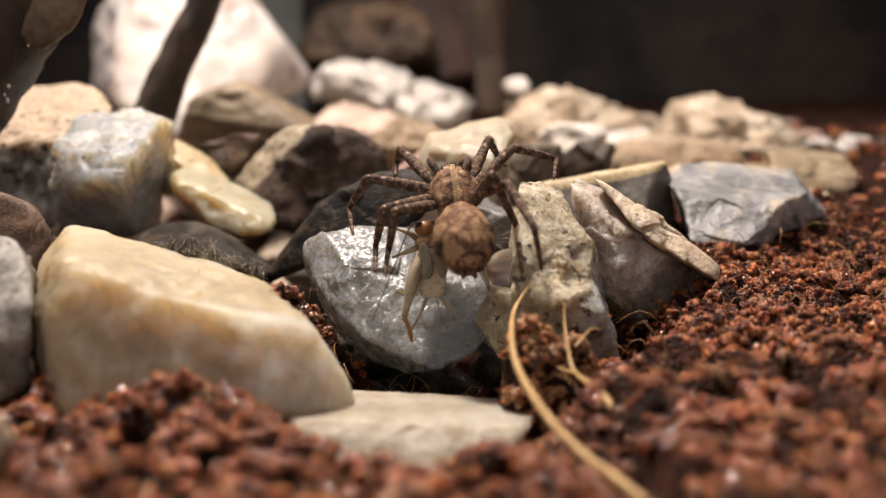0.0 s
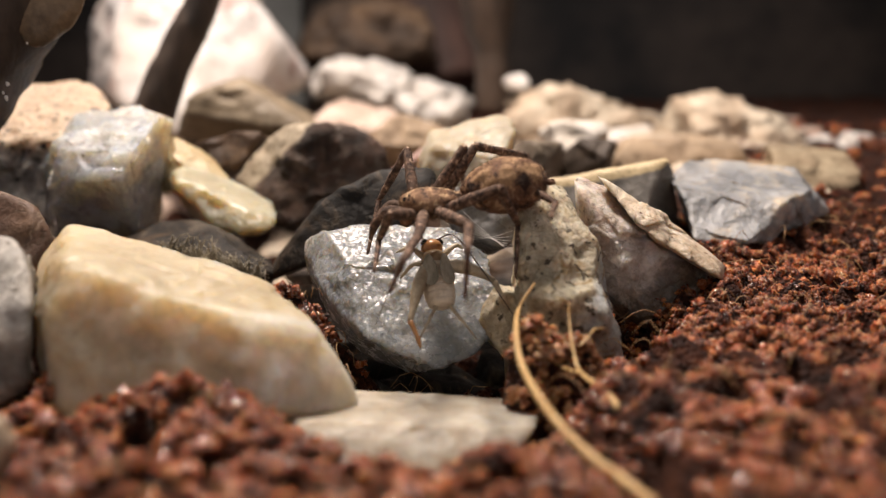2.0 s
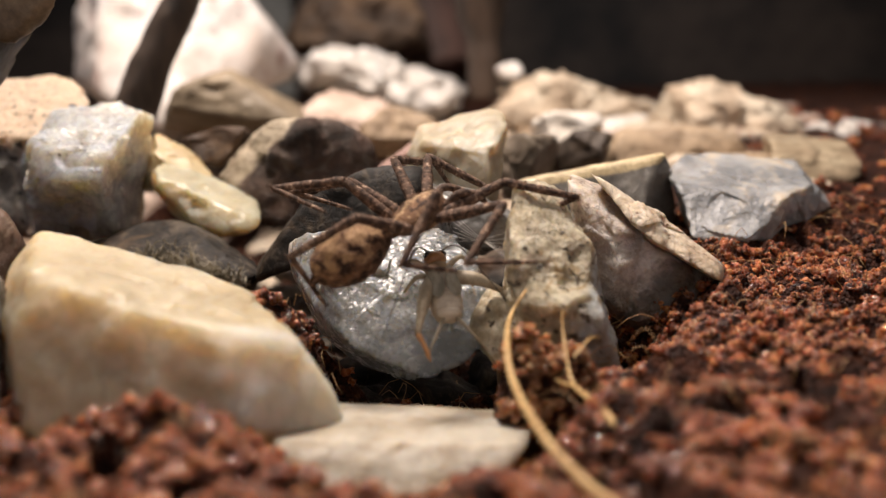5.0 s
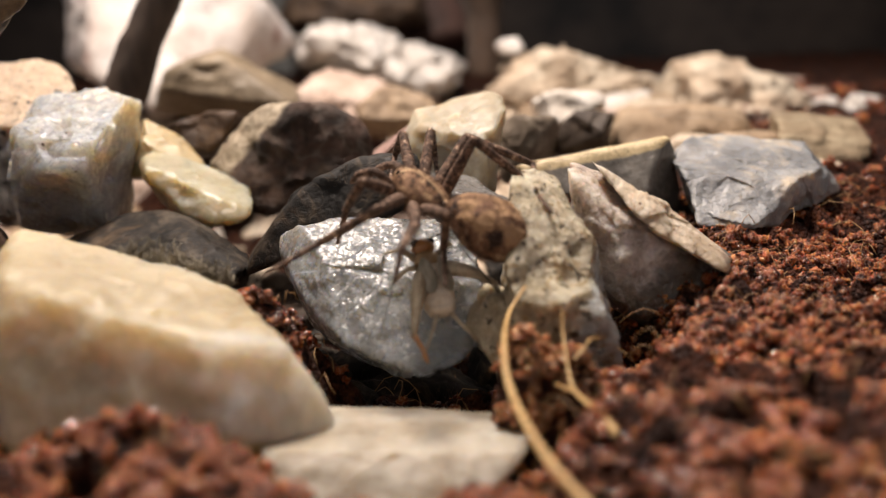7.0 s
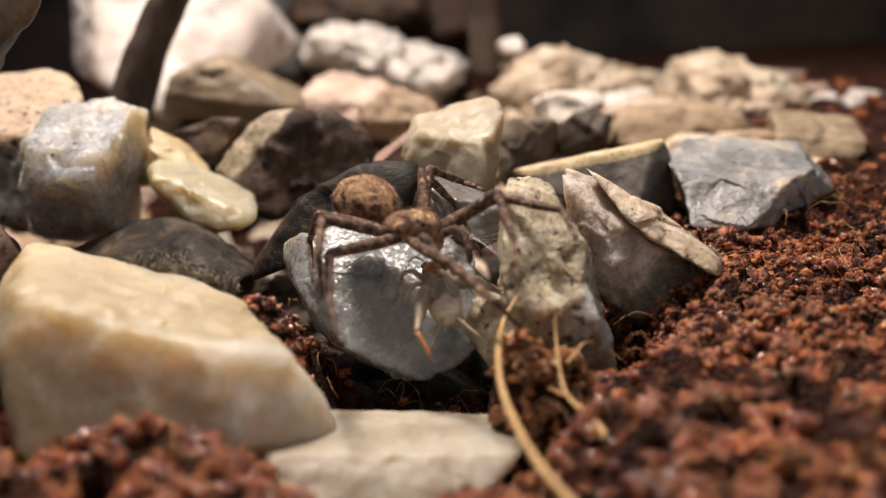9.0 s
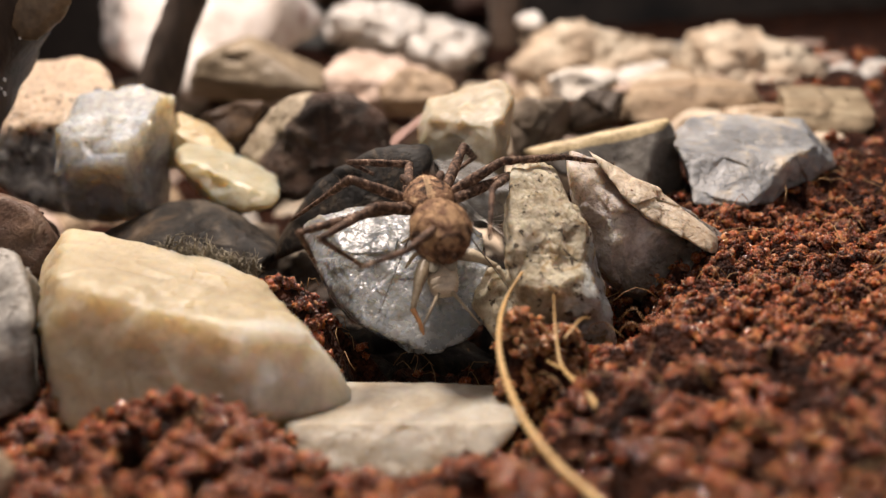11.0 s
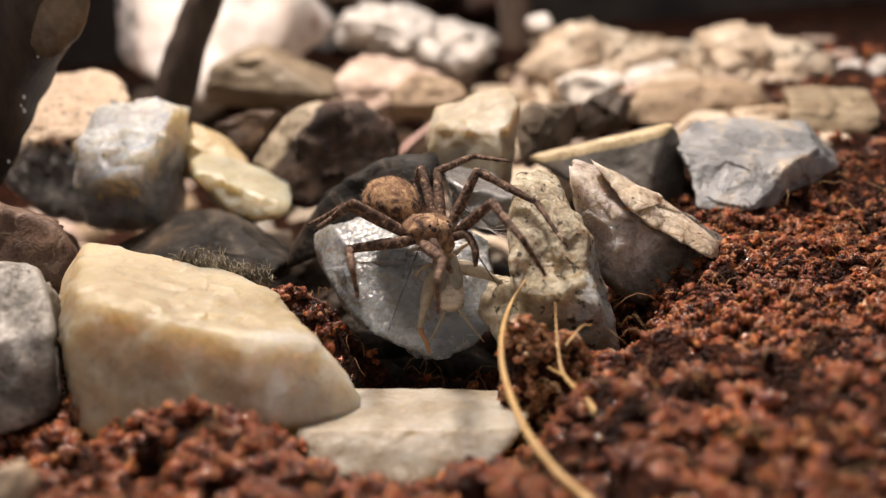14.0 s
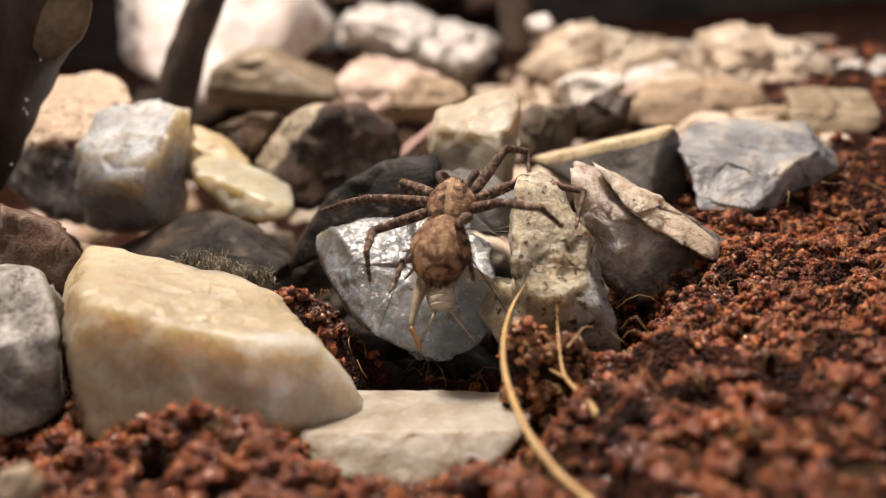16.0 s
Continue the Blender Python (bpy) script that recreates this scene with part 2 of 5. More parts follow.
def coir_mat(name, tones, lump_a, lump_b, bed=False):
    m, nt, b = nodes_of(name)
    geo = nt.nodes.new("ShaderNodeNewGeometry")
    co = nt.nodes.new("ShaderNodeTexCoord").outputs["Object"]
    isl = geo.outputs["Random Per Island"]
    ramp = nt.nodes.new("ShaderNodeValToRGB")
    lumps = noise_at(nt, co, 420, 3, 0.6)
    tone = add_node(nt, "ShaderNodeMath", {0: band(nt, lumps, 0.30, 0.70), 1: 0.42}, operation="MULTIPLY").outputs[0]
    tone = add_node(nt, "ShaderNodeMath", {0: isl, 1: 0.64, 2: tone}, operation="MULTIPLY_ADD").outputs[0]
    nt.links.new(tone, ramp.inputs[0])
    el = ramp.color_ramp.elements
    el[0].position, el[0].color = 0.0, rgba(tones[0])
    el[1].position, el[1].color = 1.0, rgba(tones[3])
    for pos, c in ((0.30, tones[1]), (0.62, tones[2])):
        e = el.new(pos)
        e.color = rgba(c)
    n = noise_at(nt, co, 1800, 4, 0.7)
    if bed:  # unbroken bed: crumbs pressed together
        cells = add_node(nt, "ShaderNodeTexVoronoi", {"Vector": co, "Scale": 1500.0, "Randomness": 1.0})
        grey = add_node(nt, "ShaderNodeSeparateColor", {0: cells.outputs["Color"]}).outputs[0]
        nt.links.new(add_node(nt, "ShaderNodeMath", {0: grey, 1: 0.5, 2: add_node(nt, "ShaderNodeMath", {0: band(nt, lumps, 0.30, 0.70), 1: 0.5}, operation="MULTIPLY").outputs[0]}, operation="MULTIPLY_ADD").outputs[0], ramp.inputs[0])
        n = add_node(nt, "ShaderNodeMath", {0: cells.outputs["Distance"], 1: -1.6, 2: n}, operation="MULTIPLY_ADD").outputs[0]
    patchy = noise_at(nt, co, 90, 4, 0.65)
    col = mix(nt, 0.35, ramp.outputs[0], mix(nt, band(nt, lumps, 0.35, 0.65), lump_a, lump_b))
    col = mix(nt, 0.5, col, mix(nt, band(nt, n, 0.35, 0.65), (0.35, 0.3, 0.3), (1, 1, 1)), "MULTIPLY")
    col = mix(nt, 0.6, col, mix(nt, band(nt, patchy, 0.38, 0.62), (0.26, 0.21, 0.21), (1.3, 1.3, 1.3)), "MULTIPLY")
    nt.links.new(col, b.inputs["Base Color"])
    nt.links.new(add_node(nt, "ShaderNodeMapRange", {0: n, 1: 0.35, 2: 0.65, 3: 0.5 if bed else 0.10, 4: 0.8 if bed else 0.42}).outputs[0], b.inputs["Roughness"])
    b.inputs["Coat Weight"].default_value = 0.0 if bed else 0.55
    b.inputs["Specular IOR Level"].default_value = 0.15 if bed else 0.5
    b.inputs["Coat Roughness"].default_value = 0.1
    if not bed:  # moist pith lets some light through
        b.inputs["Subsurface Weight"].default_value = 0.5
        b.inputs["Subsurface Radius"].default_value = (1.0, 0.42, 0.20)
        b.inputs["Subsurface Scale"].default_value = 0.0012
    bp = add_node(nt, "ShaderNodeBump", {"Height": n, "Strength": 1.0, "Distance": 0.0009})
    nt.links.new(bp.outputs[0], b.inputs["Normal"])
    return m


def plain_mat(name, light, dark, scale=200, rough=0.6, bump=0.3, stretch=(1, 1, 1), coat=0.0):
    m, nt, b = nodes_of(name)
    co = nt.nodes.new("ShaderNodeTexCoord").outputs["Object"]
    map_ = add_node(nt, "ShaderNodeMapping", {"Vector": co, "Scale": stretch}).outputs[0]
    n = noise_at(nt, map_, scale, 5, 0.65)
    f = noise_at(nt, map_, scale * 7, 3, 0.6)
    col = mix(nt, band(nt, n, 0.36, 0.64), dark, light)
    col = mix(nt, 0.3, col, mix(nt, band(nt, f, 0.3, 0.7), (0.4, 0.38, 0.36), (1, 1, 1)), "MULTIPLY")
    nt.links.new(col, b.inputs["Base Color"])
    b.inputs["Roughness"].default_value = rough
    b.inputs["Coat Weight"].default_value = coat
    bp = add_node(nt, "ShaderNodeBump", {"Height": f, "Strength": bump, "Distance": 0.0004})
    nt.links.new(bp.outputs[0], b.inputs["Normal"])
    return m


M_COIR = coir_mat("moist_coir", ((0.034, 0.012, 0.009), (0.22, 0.063, 0.031), (0.62, 0.185, 0.072), (1.0, 0.43, 0.14)), (0.065, 0.018, 0.010), (0.42, 0.120, 0.040))
# lighter copy of the coir: orange fluff with its lit look put into the colour
M_COIRLIT = coir_mat("lit_coir_fluff", ((0.26, 0.085, 0.04), (0.60, 0.22, 0.09), (0.85, 0.38, 0.16), (0.95, 0.58, 0.28)), (0.30, 0.11, 0.045), (0.70, 0.29, 0.12))
# bed darker than its crumbs: shade of the gaps put into the colour
M_COIRSHADE = coir_mat("shaded_coir_bed", ((0.014, 0.006, 0.005), (0.045, 0.015, 0.009), (0.12, 0.040, 0.019), (0.28, 0.105, 0.040)), (0.028, 0.009, 0.006), (0.12, 0.040, 0.018), True)
M_ROOT = plain_mat("dry_root_skin", (0.70, 0.47, 0.20), (0.54, 0.33, 0.12), 300, 0.45)
M_FIBRE = plain_mat("coir_fibre", (0.42, 0.25, 0.10), (0.26, 0.13, 0.05), 300, 0.5)
M_WALL = plain_mat("dark_tank_wall", (0.055, 0.042, 0.035), (0.003, 0.003, 0.004), 11, 0.7, 0.1)
M_WOOD = plain_mat("dark_twig_bark", (0.085, 0.060, 0.045), (0.035, 0.025, 0.019), 120, 0.6, 0.6, (1, 1, 0.2))
M_BARK = plain_mat("cork_bark", (0.088, 0.058, 0.041), (0.030, 0.020, 0.015), 90, 0.6, 0.8, (1, 1, 0.3))
M_OUTLIGHT = plain_mat("outside_light_grey", (0.30, 0.31, 0.30), (0.22, 0.23, 0.22), 30, 0.5, 0.1)
M_SLABBARK = plain_mat("reddish_cork_bark", (0.13, 0.07, 0.055), (0.05, 0.027, 0.022), 50, 0.7, 0.8, (1, 1, 0.3))
M_MOSS = plain_mat("dry_moss", (0.30, 0.26, 0.18), (0.13, 0.11, 0.075), 300, 0.6, 0.2)
M_SILKGLARE = plain_mat("silk_and_glare_line", (0.75, 0.72, 0.68), (0.6, 0.58, 0.55), 300, 0.3, 0.0)
M_SCALE = plain_mat("bark_scale", (0.24, 0.16, 0.09), (0.12, 0.08, 0.045), 140, 0.45, 0.4)


# ---- building helpers ----
def part(name, bm, material, parent=None, label="", smooth=True):
    me = bpy.data.meshes.new(name)
    if isinstance(bm, tuple):
        me.from_pydata(bm[0], [], bm[1])
    else:
        bm.to_mesh(me)
        bm.free()
    me.polygons.foreach_set("use_smooth", [smooth] * len(me.polygons))
    me.materials.append(material)
    ob = new(name, me)
    if parent:
        ob.parent = parent
    if label:
        ob["label"] = label
    return ob


def facing(az, el):
    """Unit vector: azimuth 0 looks out to the front of the tank, 90 to its right side, elevation upward."""
    a, e = radians(az), radians(el)
    return np.array([math.sin(a) * math.cos(e), -math.cos(a) * math.cos(e), math.sin(e)])


SPHERES = {}


def sphere_dirs(sub):
    if sub not in SPHERES:
        bm = bmesh.new()
        bmesh.ops.create_icosphere(bm, subdivisions=sub, radius=1.0)
        SPHERES[sub] = (np.array([v.co[:] for v in bm.verts]), [[v.index for v in f.verts] for f in bm.faces])
        bm.free()
    return SPHERES[sub]


def rock_radius(u, normals, dist, edge):
    k = np.clip(u @ normals.T / dist, 0, None)
    return (k ** edge).sum(1) ** (-1.0 / edge)


def rock_mesh(facets, edge, amp, sub, seed, chips=14, flake=1.0):
    """A rock as the common body of its facets (azimuth, elevation, distance in mm), with worn edges, chips and grain."""
    rng = np.random.default_rng(seed)
    normals = np.array([facing(a, e) for a, e, d in facets])
    dist = np.array([max(d, 0.8) for a, e, d in facets]) / 1000
    size = float(np.median(dist))
    base, faces = sphere_dirs(sub)
    want, probe = dist.copy(), sphere_dirs(4)[0]
    for i in range(5):  # let every facet reach its distance in spite of the worn edges
        hull = probe * rock_radius(probe, normals, dist, edge)[:, None]
        dist = dist * np.clip(want / (hull @ normals.T).max(0), 0.9, 1.12)
    for i in range(chips):
        u = rng.normal(size=3)
        u /= np.linalg.norm(u)
        k = np.clip(normals @ u / dist, 0, None)
        s = u * (k ** edge).sum() ** (-1.0 / edge)
        n = (normals * (k ** edge / dist)[:, None]).sum(0)
        n = n / np.linalg.norm(n) + rng.normal(size=3) * 0.10
        n /= np.linalg.norm(n)
        d = n @ s - size * rng.uniform(0.01, 0.05)
        if d > size * 0.3:
            normals, dist = np.vstack([normals, n]), np.append(dist, d)
    ext = np.array([rock_radius(np.array([a, -a]), normals, dist, edge).mean() for a in np.eye(3)])
    u = base * ext
    u /= np.linalg.norm(u, axis=1)[:, None]
    pts = u * rock_radius(u, normals, dist, edge)[:, None]
    off = Vector(rng.uniform(-9, 9, 3))
    out = []
    for p, way in zip(pts, u):
        v = Vector(p)
        low = noise.noise(v * 110 + off)
        med = noise.noise(v * 300 + off)
        ridge = abs(noise.noise(v * 170 - off))
        fine = noise.noise(v * 900 - off)
        k = amp * (0.0006 * low + 0.00035 * med - 0.0006 * ridge + 0.00010 * fine)
        if flake:
            for scale, much in ((120, 0.20), (310, 0.16)):
                d, seeds = noise.voronoi(v * scale + off)
                tilt = noise.noise_vector(seeds[0] * 7.3)
                k += flake * much * (v + (off - seeds[0]) / scale).dot(tilt)
        out.append(p + way * k)
    out = np.array(out)
    grow = np.median(want / np.maximum((out @ normals[:len(want)].T).max(0), 1e-6))
    return [tuple(p) for p in out * min(max(grow, 1.0), 1.15)], faces


STONES = []


def stone(label, material, centre, facets, edge=14, amp=1.0, sub=5, flake=1.0, name="stone", group=""):
    ob = part(name, rock_mesh(facets, edge, amp, sub, len(STONES) + 11, flake=flake), material)
    ob.location = centre
    tagged(ob, label, "stone", group)
    STONES.append(ob)
    return ob


def tube(points, radii, sides=8, cap=True):
    """A tapering tube through points as vertices and faces."""
    pts = [Vector(p) for p in points]
    vs, fs = [], []
    side = None
    for i, p in enumerate(pts):
        way = (pts[min(i + 1, len(pts) - 1)] - pts[max(i - 1, 0)]).normalized()
        if side is None:
            side = way.orthogonal().normalized()
        side = (side - way * side.dot(way)).normalized()
        up = way.cross(side)
        for k in range(sides):
            a = 2 * math.pi * k / sides
            vs.append(tuple(p + (side * math.cos(a) + up * math.sin(a)) * radii[i]))
    for i in range(len(pts) - 1):
        for k in range(sides):
            a, b = i * sides + k, i * sides + (k + 1) % sides
            fs.append((a, b, b + sides, a + sides))
    if cap:
        fs.append(tuple(range(sides))[::-1])
        fs.append(tuple(range(len(vs) - sides, len(vs))))
    return vs, fs


def smooth_path(ctrl, n):
    """n points of a Catmull-Rom curve through ctrl."""
    c = [Vector(p) for p in ctrl]
    c = [c[0] * 2 - c[1]] + c + [c[-1] * 2 - c[-2]]
    out = []
    for i in range(n):
        f = i / (n - 1) * (len(c) - 3)
        k = min(int(f), len(c) - 4)
        t = f - k
        a, b, d, e = c[k:k + 4]
        out.append(0.5 * (2 * b + (d - a) * t + (2 * a - 5 * b + 4 * d - e) * t * t + (3 * b - a - 3 * d + e) * t ** 3))
    return out


# ---- tank and ground ----
def coir_height(x, y):
    h = 0.003 + 0.042 * max(0.0, min(y, 0.36) - 0.10)
    # the pit in which the spider hunts, and the hollow in front of it
    h -= 0.032 * math.exp(-((x - 0.001) / 0.016) ** 2 - ((y - 0.124) / 0.015) ** 2)
    h -= 0.018 * math.exp(-((x + 0.005) / 0.018) ** 2 - ((y - 0.102) / 0.015) ** 2)
    h -= 0.016 * math.exp(-((x + 0.016) / 0.009) ** 4 - ((y - 0.115) / 0.008) ** 4)
    h -= 0.020 * math.exp(-((x + 0.004) / 0.013) ** 4 - ((y - 0.122) / 0.010) ** 4)
    h -= 0.014 * math.exp(-((x + 0.011) / 0.007) ** 2 - ((y - 0.131) / 0.009) ** 2)
    # the stones lie in a hollow behind and left of the coir
    h -= 0.024 / (1 + math.exp((x - 0.028) / 0.004)) / (1 + math.exp((0.142 - y) / 0.003)) * min(1.0, max(0.0, (0.40 - y) / 0.10))
    h -= 0.016 * math.exp(-((x - 0.027) / 0.006) ** 2 - ((y - 0.131) / 0.009) ** 2)
    h += 0.0030 * math.exp(-((x - 0.019) / 0.006) ** 2 - ((y - 0.0955) / 0.0055) ** 2) + 0.0015 * math.exp(-((x - 0.025) / 0.004) ** 2 - ((y - 0.106) / 0.004) ** 2)
    h += 0.0045 * math.exp(-((x + 0.026) / 0.008) ** 2 - ((y - 0.131) / 0.007) ** 2)
    h -= 0.006 * math.exp(-((x + 0.062) / 0.012) ** 2 - ((y - 0.092) / 0.012) ** 2)
    # steep heap against the foot of the upright stone
    h = max(h, 0.0062 - 0.0045 * abs((y - 0.1125) / 0.0028) ** 2 - 0.004 * abs((x - 0.0135) / 0.0056) ** 4)
    # heap against the honey stone, and the groove in which the long root lies
    h += 0.0045 * math.exp(-((x + 0.027) / 0.009) ** 2 - ((y - 0.091) / 0.006) ** 2)
    h -= 0.0045 * math.exp(-((x - 0.0075 - max(0.0, 0.093 - y) * 0.50) / 0.004) ** 2) / (1 + math.exp((y - 0.090) / 0.004))
    h -= 0.0026 * math.exp(-((x - 0.075) / 0.020) ** 2 - ((y - 0.147) / 0.016) ** 2)
    v = Vector((x, y, 0))
    h += 0.0016 * noise.noise(v * 60) + 0.0026 * noise.noise(v * 150) + 0.0006 * noise.noise(v * 800)
    hole = noise.noise(v * 300 + Vector((3, 7, 1)))
    return h + 0.0020 * noise.noise(v * 330) - 0.0090 * max(0.0, hole - 0.13)


def sheet(xs, ys, height):
    vs = [(x, y, height(x, y)) for y in ys for x in xs]
    w = len(xs)
    fs = [(j * w + i, j * w + i + 1, (j + 1) * w + i + 1, (j + 1) * w + i) for j in range(len(ys) - 1) for i in range(w - 1)]
    return vs, fs


def spaced(a, b, c, d, fine, coarse):
    return sorted(set([round(float(v), 5) for v in [*np.arange(a, b, coarse), *np.arange(b, c, fine), *np.arange(c, d + coarse / 2, coarse)]]))


ground = part("ground", sheet(spaced(-0.30, -0.09, 0.12, 0.30, 0.0007, 0.006), spaced(0.03, 0.055, 0.20, 0.60, 0.0007, 0.006), coir_height), M_COIRSHADE)
tagged(ground, "moist red-brown coir substrate covering the terrarium floor", "ground", kind="structure")


def crumbs(clods, xlim, ylim, core, small, large, sub, seed, per=(9, 17), keep=None):
    """Loose clods of coir, one mesh: lumpy cores with uneven moist crumbs fused to them; sizes in metres."""
    rng = np.random.default_rng(seed)
    lump_base, lump_faces = sphere_dirs(sub + 1)
    base, faces = sphere_dirs(sub)
    lump_faces, faces = np.array(lump_faces), np.array(faces)
    allv, allf, n, done = [], [], 0, 0
    while done < clods:
        cx, cy = rng.uniform(*xlim), rng.uniform(*ylim)
        hole = noise.noise(Vector((cx, cy, 0)) * 300 + Vector((3, 7, 1)))
        if keep and not keep(cx, cy) or hole > 0.30:
            continue
        done += 1
        big = core * rng.uniform(0.5, 1.35)
        shape = rng.uniform(0.55, 1.45, 3)
        at = np.array((cx, cy, coir_height(cx, cy) + big * rng.uniform(-0.4, 0.45)))
        way = rng.normal(size=3)
        bumps = 1 + 0.22 * np.sin(lump_base @ way * 4 + rng.uniform(0, 6))[:, None] + 0.10 * rng.normal(size=(len(lump_base), 1)).clip(-1.5, 1.5)
        allv.append(lump_base * bumps * shape * big + at)
        allf.append(lump_faces + n)
        n += len(lump_base)
        for i in range(int(rng.integers(*per))):
            u = rng.normal(size=3)
            u[2] = abs(u[2]) * 1.1 - 0.3
            u /= np.linalg.norm(u)
            r = small + (large - small) * rng.random() ** 2.2
            lump = 1 + 0.42 * rng.normal(size=(len(base), 1)).clip(-1.3, 1.3)
            v = base * lump * r * rng.uniform(0.3, 1.8, 3)
            allv.append(v + at + u * shape * big * rng.uniform(0.85, 1.2))
            allf.append(faces + n)
            n += len(base)
    return np.vstack(allv).tolist(), np.vstack(allf).tolist()


def on_heap(x, y):
    return ((x - 0.0137) / 0.0066) ** 2 + ((y - 0.1115) / 0.0042) ** 2 < 1


def open_coir(x, y):
    return not on_heap(x, y) and not (x < 0.022 and y > 0.150) and not (-0.016 < x < 0.008 and 0.108 < y < 0.136) and not (-0.024 < x < 0.004 and 0.106 < y < 0.122)


for args in ((1000, (-0.072, 0.085), (0.058, 0.104), 0.0007, 0.00010, 0.00065, 1, 1, (14, 24)), (1700, (-0.075, 0.095), (0.058, 0.118), 0.0008, 0.00016, 0.0005, 1, 4, (8, 15), open_coir),
             (1900, (0.018, 0.085), (0.112, 0.165), 0.00060, 0.00010, 0.00036, 1, 6, (8, 15), open_coir),
             (1100, (-0.045, 0.125), (0.110, 0.195), 0.0007, 0.00012, 0.00042, 1, 2, (8, 15), open_coir), (170, (-0.038, -0.0195), (0.122, 0.143), 0.0008, 0.00015, 0.0005, 1, 5),
             (400, (0.02, 0.22), (0.19, 0.36), 0.0015, 0.0004, 0.0010, 1, 3, (6, 12))):
    crumb = part("coir_crumbs", crumbs(*args), M_COIR)
    tagged(crumb, "loose moist crumbs of red-brown coir", "coir", kind="stuff")


fluff = part("coir_fluff", crumbs(170, (0.0065, 0.021), (0.1062, 0.1160), 0.0007, 0.00010, 0.00040, 1, 9, (10, 18), on_heap), M_COIRLIT)
tagged(fluff, "orange-brown coir fluff heaped at a stone's foot, lit look in its colour", "coir", kind="stuff")


def box(x0, x1, y0, y1, z0, z1):
    bm = bmesh.new()
    bmesh.ops.create_cube(bm, size=1.0, matrix=Matrix.Translation(((x0 + x1) / 2, (y0 + y1) / 2, (z0 + z1) / 2)) @ Matrix.Diagonal((x1 - x0, y1 - y0, z1 - z0, 1)))
    return bm


for nm, args, lab in (("wall_back", (-0.30, 0.30, 0.60, 0.606, -0.03, 0.14), "dark back wall of the terrarium"),
                      ("wall_left", (-0.306, -0.30, 0.03, 0.606, -0.03, 0.14), "dark side wall of the terrarium"),
                      ("wall_right", (0.30, 0.306, 0.03, 0.606, -0.03, 0.14), "dark side wall of the terrarium")):
    tagged(part(nm, box(*args), M_WALL, smooth=False), lab, "wall", kind="structure")

# ---- stones ----
stone("smooth honey-yellow quartzite stone half sunk in coir", M_HONEY, (-0.0381, 0.1100, 0.0092),
      [(-68, 23, 18.8), (-87, 59, 19.9), (157, 71, 14.9), (99, 46, 12.5), (114, 26, 16), (91, -19, 26.9), (57, -53, 25.4), (-21, -53, 18.9), (-61, -1, 16.8), (-64, 7, 16.7), (106, 70, 6.6), (-2, 15, 11.8), (48, 21, 15.4), (-72, 38, 17.0), (180, 5, 18)], edge=14, amp=1.4, sub=7, flake=0.4)
stone("flat pale grey-cream stone lying in the pit", M_PALE, (-0.0078, 0.1070, -0.0053),
      [(-85, 20, 14), (-118, 55, 11.3), (175, 65, 7.8), (157, 62, 7.9), (91, 3, 18.8), (67, -36, 14.1), (11, -59, 8.4), (-13, -57, 8.7), (-64, -19, 14.3), (154, 81, 2), (5, 50, 8.2), (180, 5, 10)], edge=37, amp=1.05, sub=6, flake=0.3)
stone("wet translucent grey quartz stone under the spider", M_WETQ, (-0.0094, 0.1410, 0.0065),
      [(-113, 65, 12.7), (-130, 71, 11.6), (174, 76, 11.9), (110, 47, 13.3), (94, 9, 15.4), (68, -45, 19.4), (11, -66, 15.9), (-52, -50, 11.9), (-69, -25, 11.4), (-76, -7, 13.5), (6, 66, 2.6), (-2, 42, 3.4), (-50, 26, 7.5), (180, 5, 12)], edge=34, amp=1.35, sub=7, flake=1.2)
crusted = stone("pale lichen-crusted stone standing upright in coir", M_CRUST, (0.0148, 0.1320, 0.0066),
      [(-92, 8, 5.9), (15, -32, 13.8), (-110, 40, 14.2), (20, 85, 14.9), (60, 60, 16.0), (90, 26, 12.3), (90, 18, 10.2), (87, 8, 9.9), (66, -31, 20), (-46, -55, 18.9), (-83, -13, 8.4), (11, 42, 11.7), (10, 33, 12.4), (180, 5, 14)], edge=24, amp=2.6, sub=7, flake=0.45)
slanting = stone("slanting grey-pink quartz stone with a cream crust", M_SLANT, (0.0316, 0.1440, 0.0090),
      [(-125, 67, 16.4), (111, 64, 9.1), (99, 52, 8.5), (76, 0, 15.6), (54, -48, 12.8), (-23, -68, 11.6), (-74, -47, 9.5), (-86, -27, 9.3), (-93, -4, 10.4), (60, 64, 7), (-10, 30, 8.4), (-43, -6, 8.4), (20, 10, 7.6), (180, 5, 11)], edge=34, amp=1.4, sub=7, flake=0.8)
stone("grey wedge stone with a yellow top face", M_WEDGE, (0.0347, 0.1800, 0.0129),
      [(-119, 66, 10.8), (-129, 71, 9.3), (111, 71, 11.8), (84, 24, 12.5), (79, 2, 12.7), (65, -41, 15.1), (-61, -65, 7.5), (-72, -58, 7), (-56, -69, 4.7), (-38, 71, 7.3), (-9, 15, 3.9), (45, 1, 6.9), (180, 5, 11)], edge=37, amp=0.9, sub=5, flake=0.5)
stone("blue-grey stone with pale and rusty streaks beside the coir", M_GREY, (0.0638, 0.1800, 0.0131),
      [(-109, 34, 16.7), (-166, 79, 9.3), (115, 76, 9.9), (79, 37, 11.1), (69, -4, 14.9), (44, -60, 12.1), (-18, -75, 10.9), (-98, -14, 16.4), (29, 78, 3.4), (-8, 48, 7.4), (40, 6, 8.9), (180, 5, 15)], edge=31, amp=1.5, sub=7, flake=1.0)
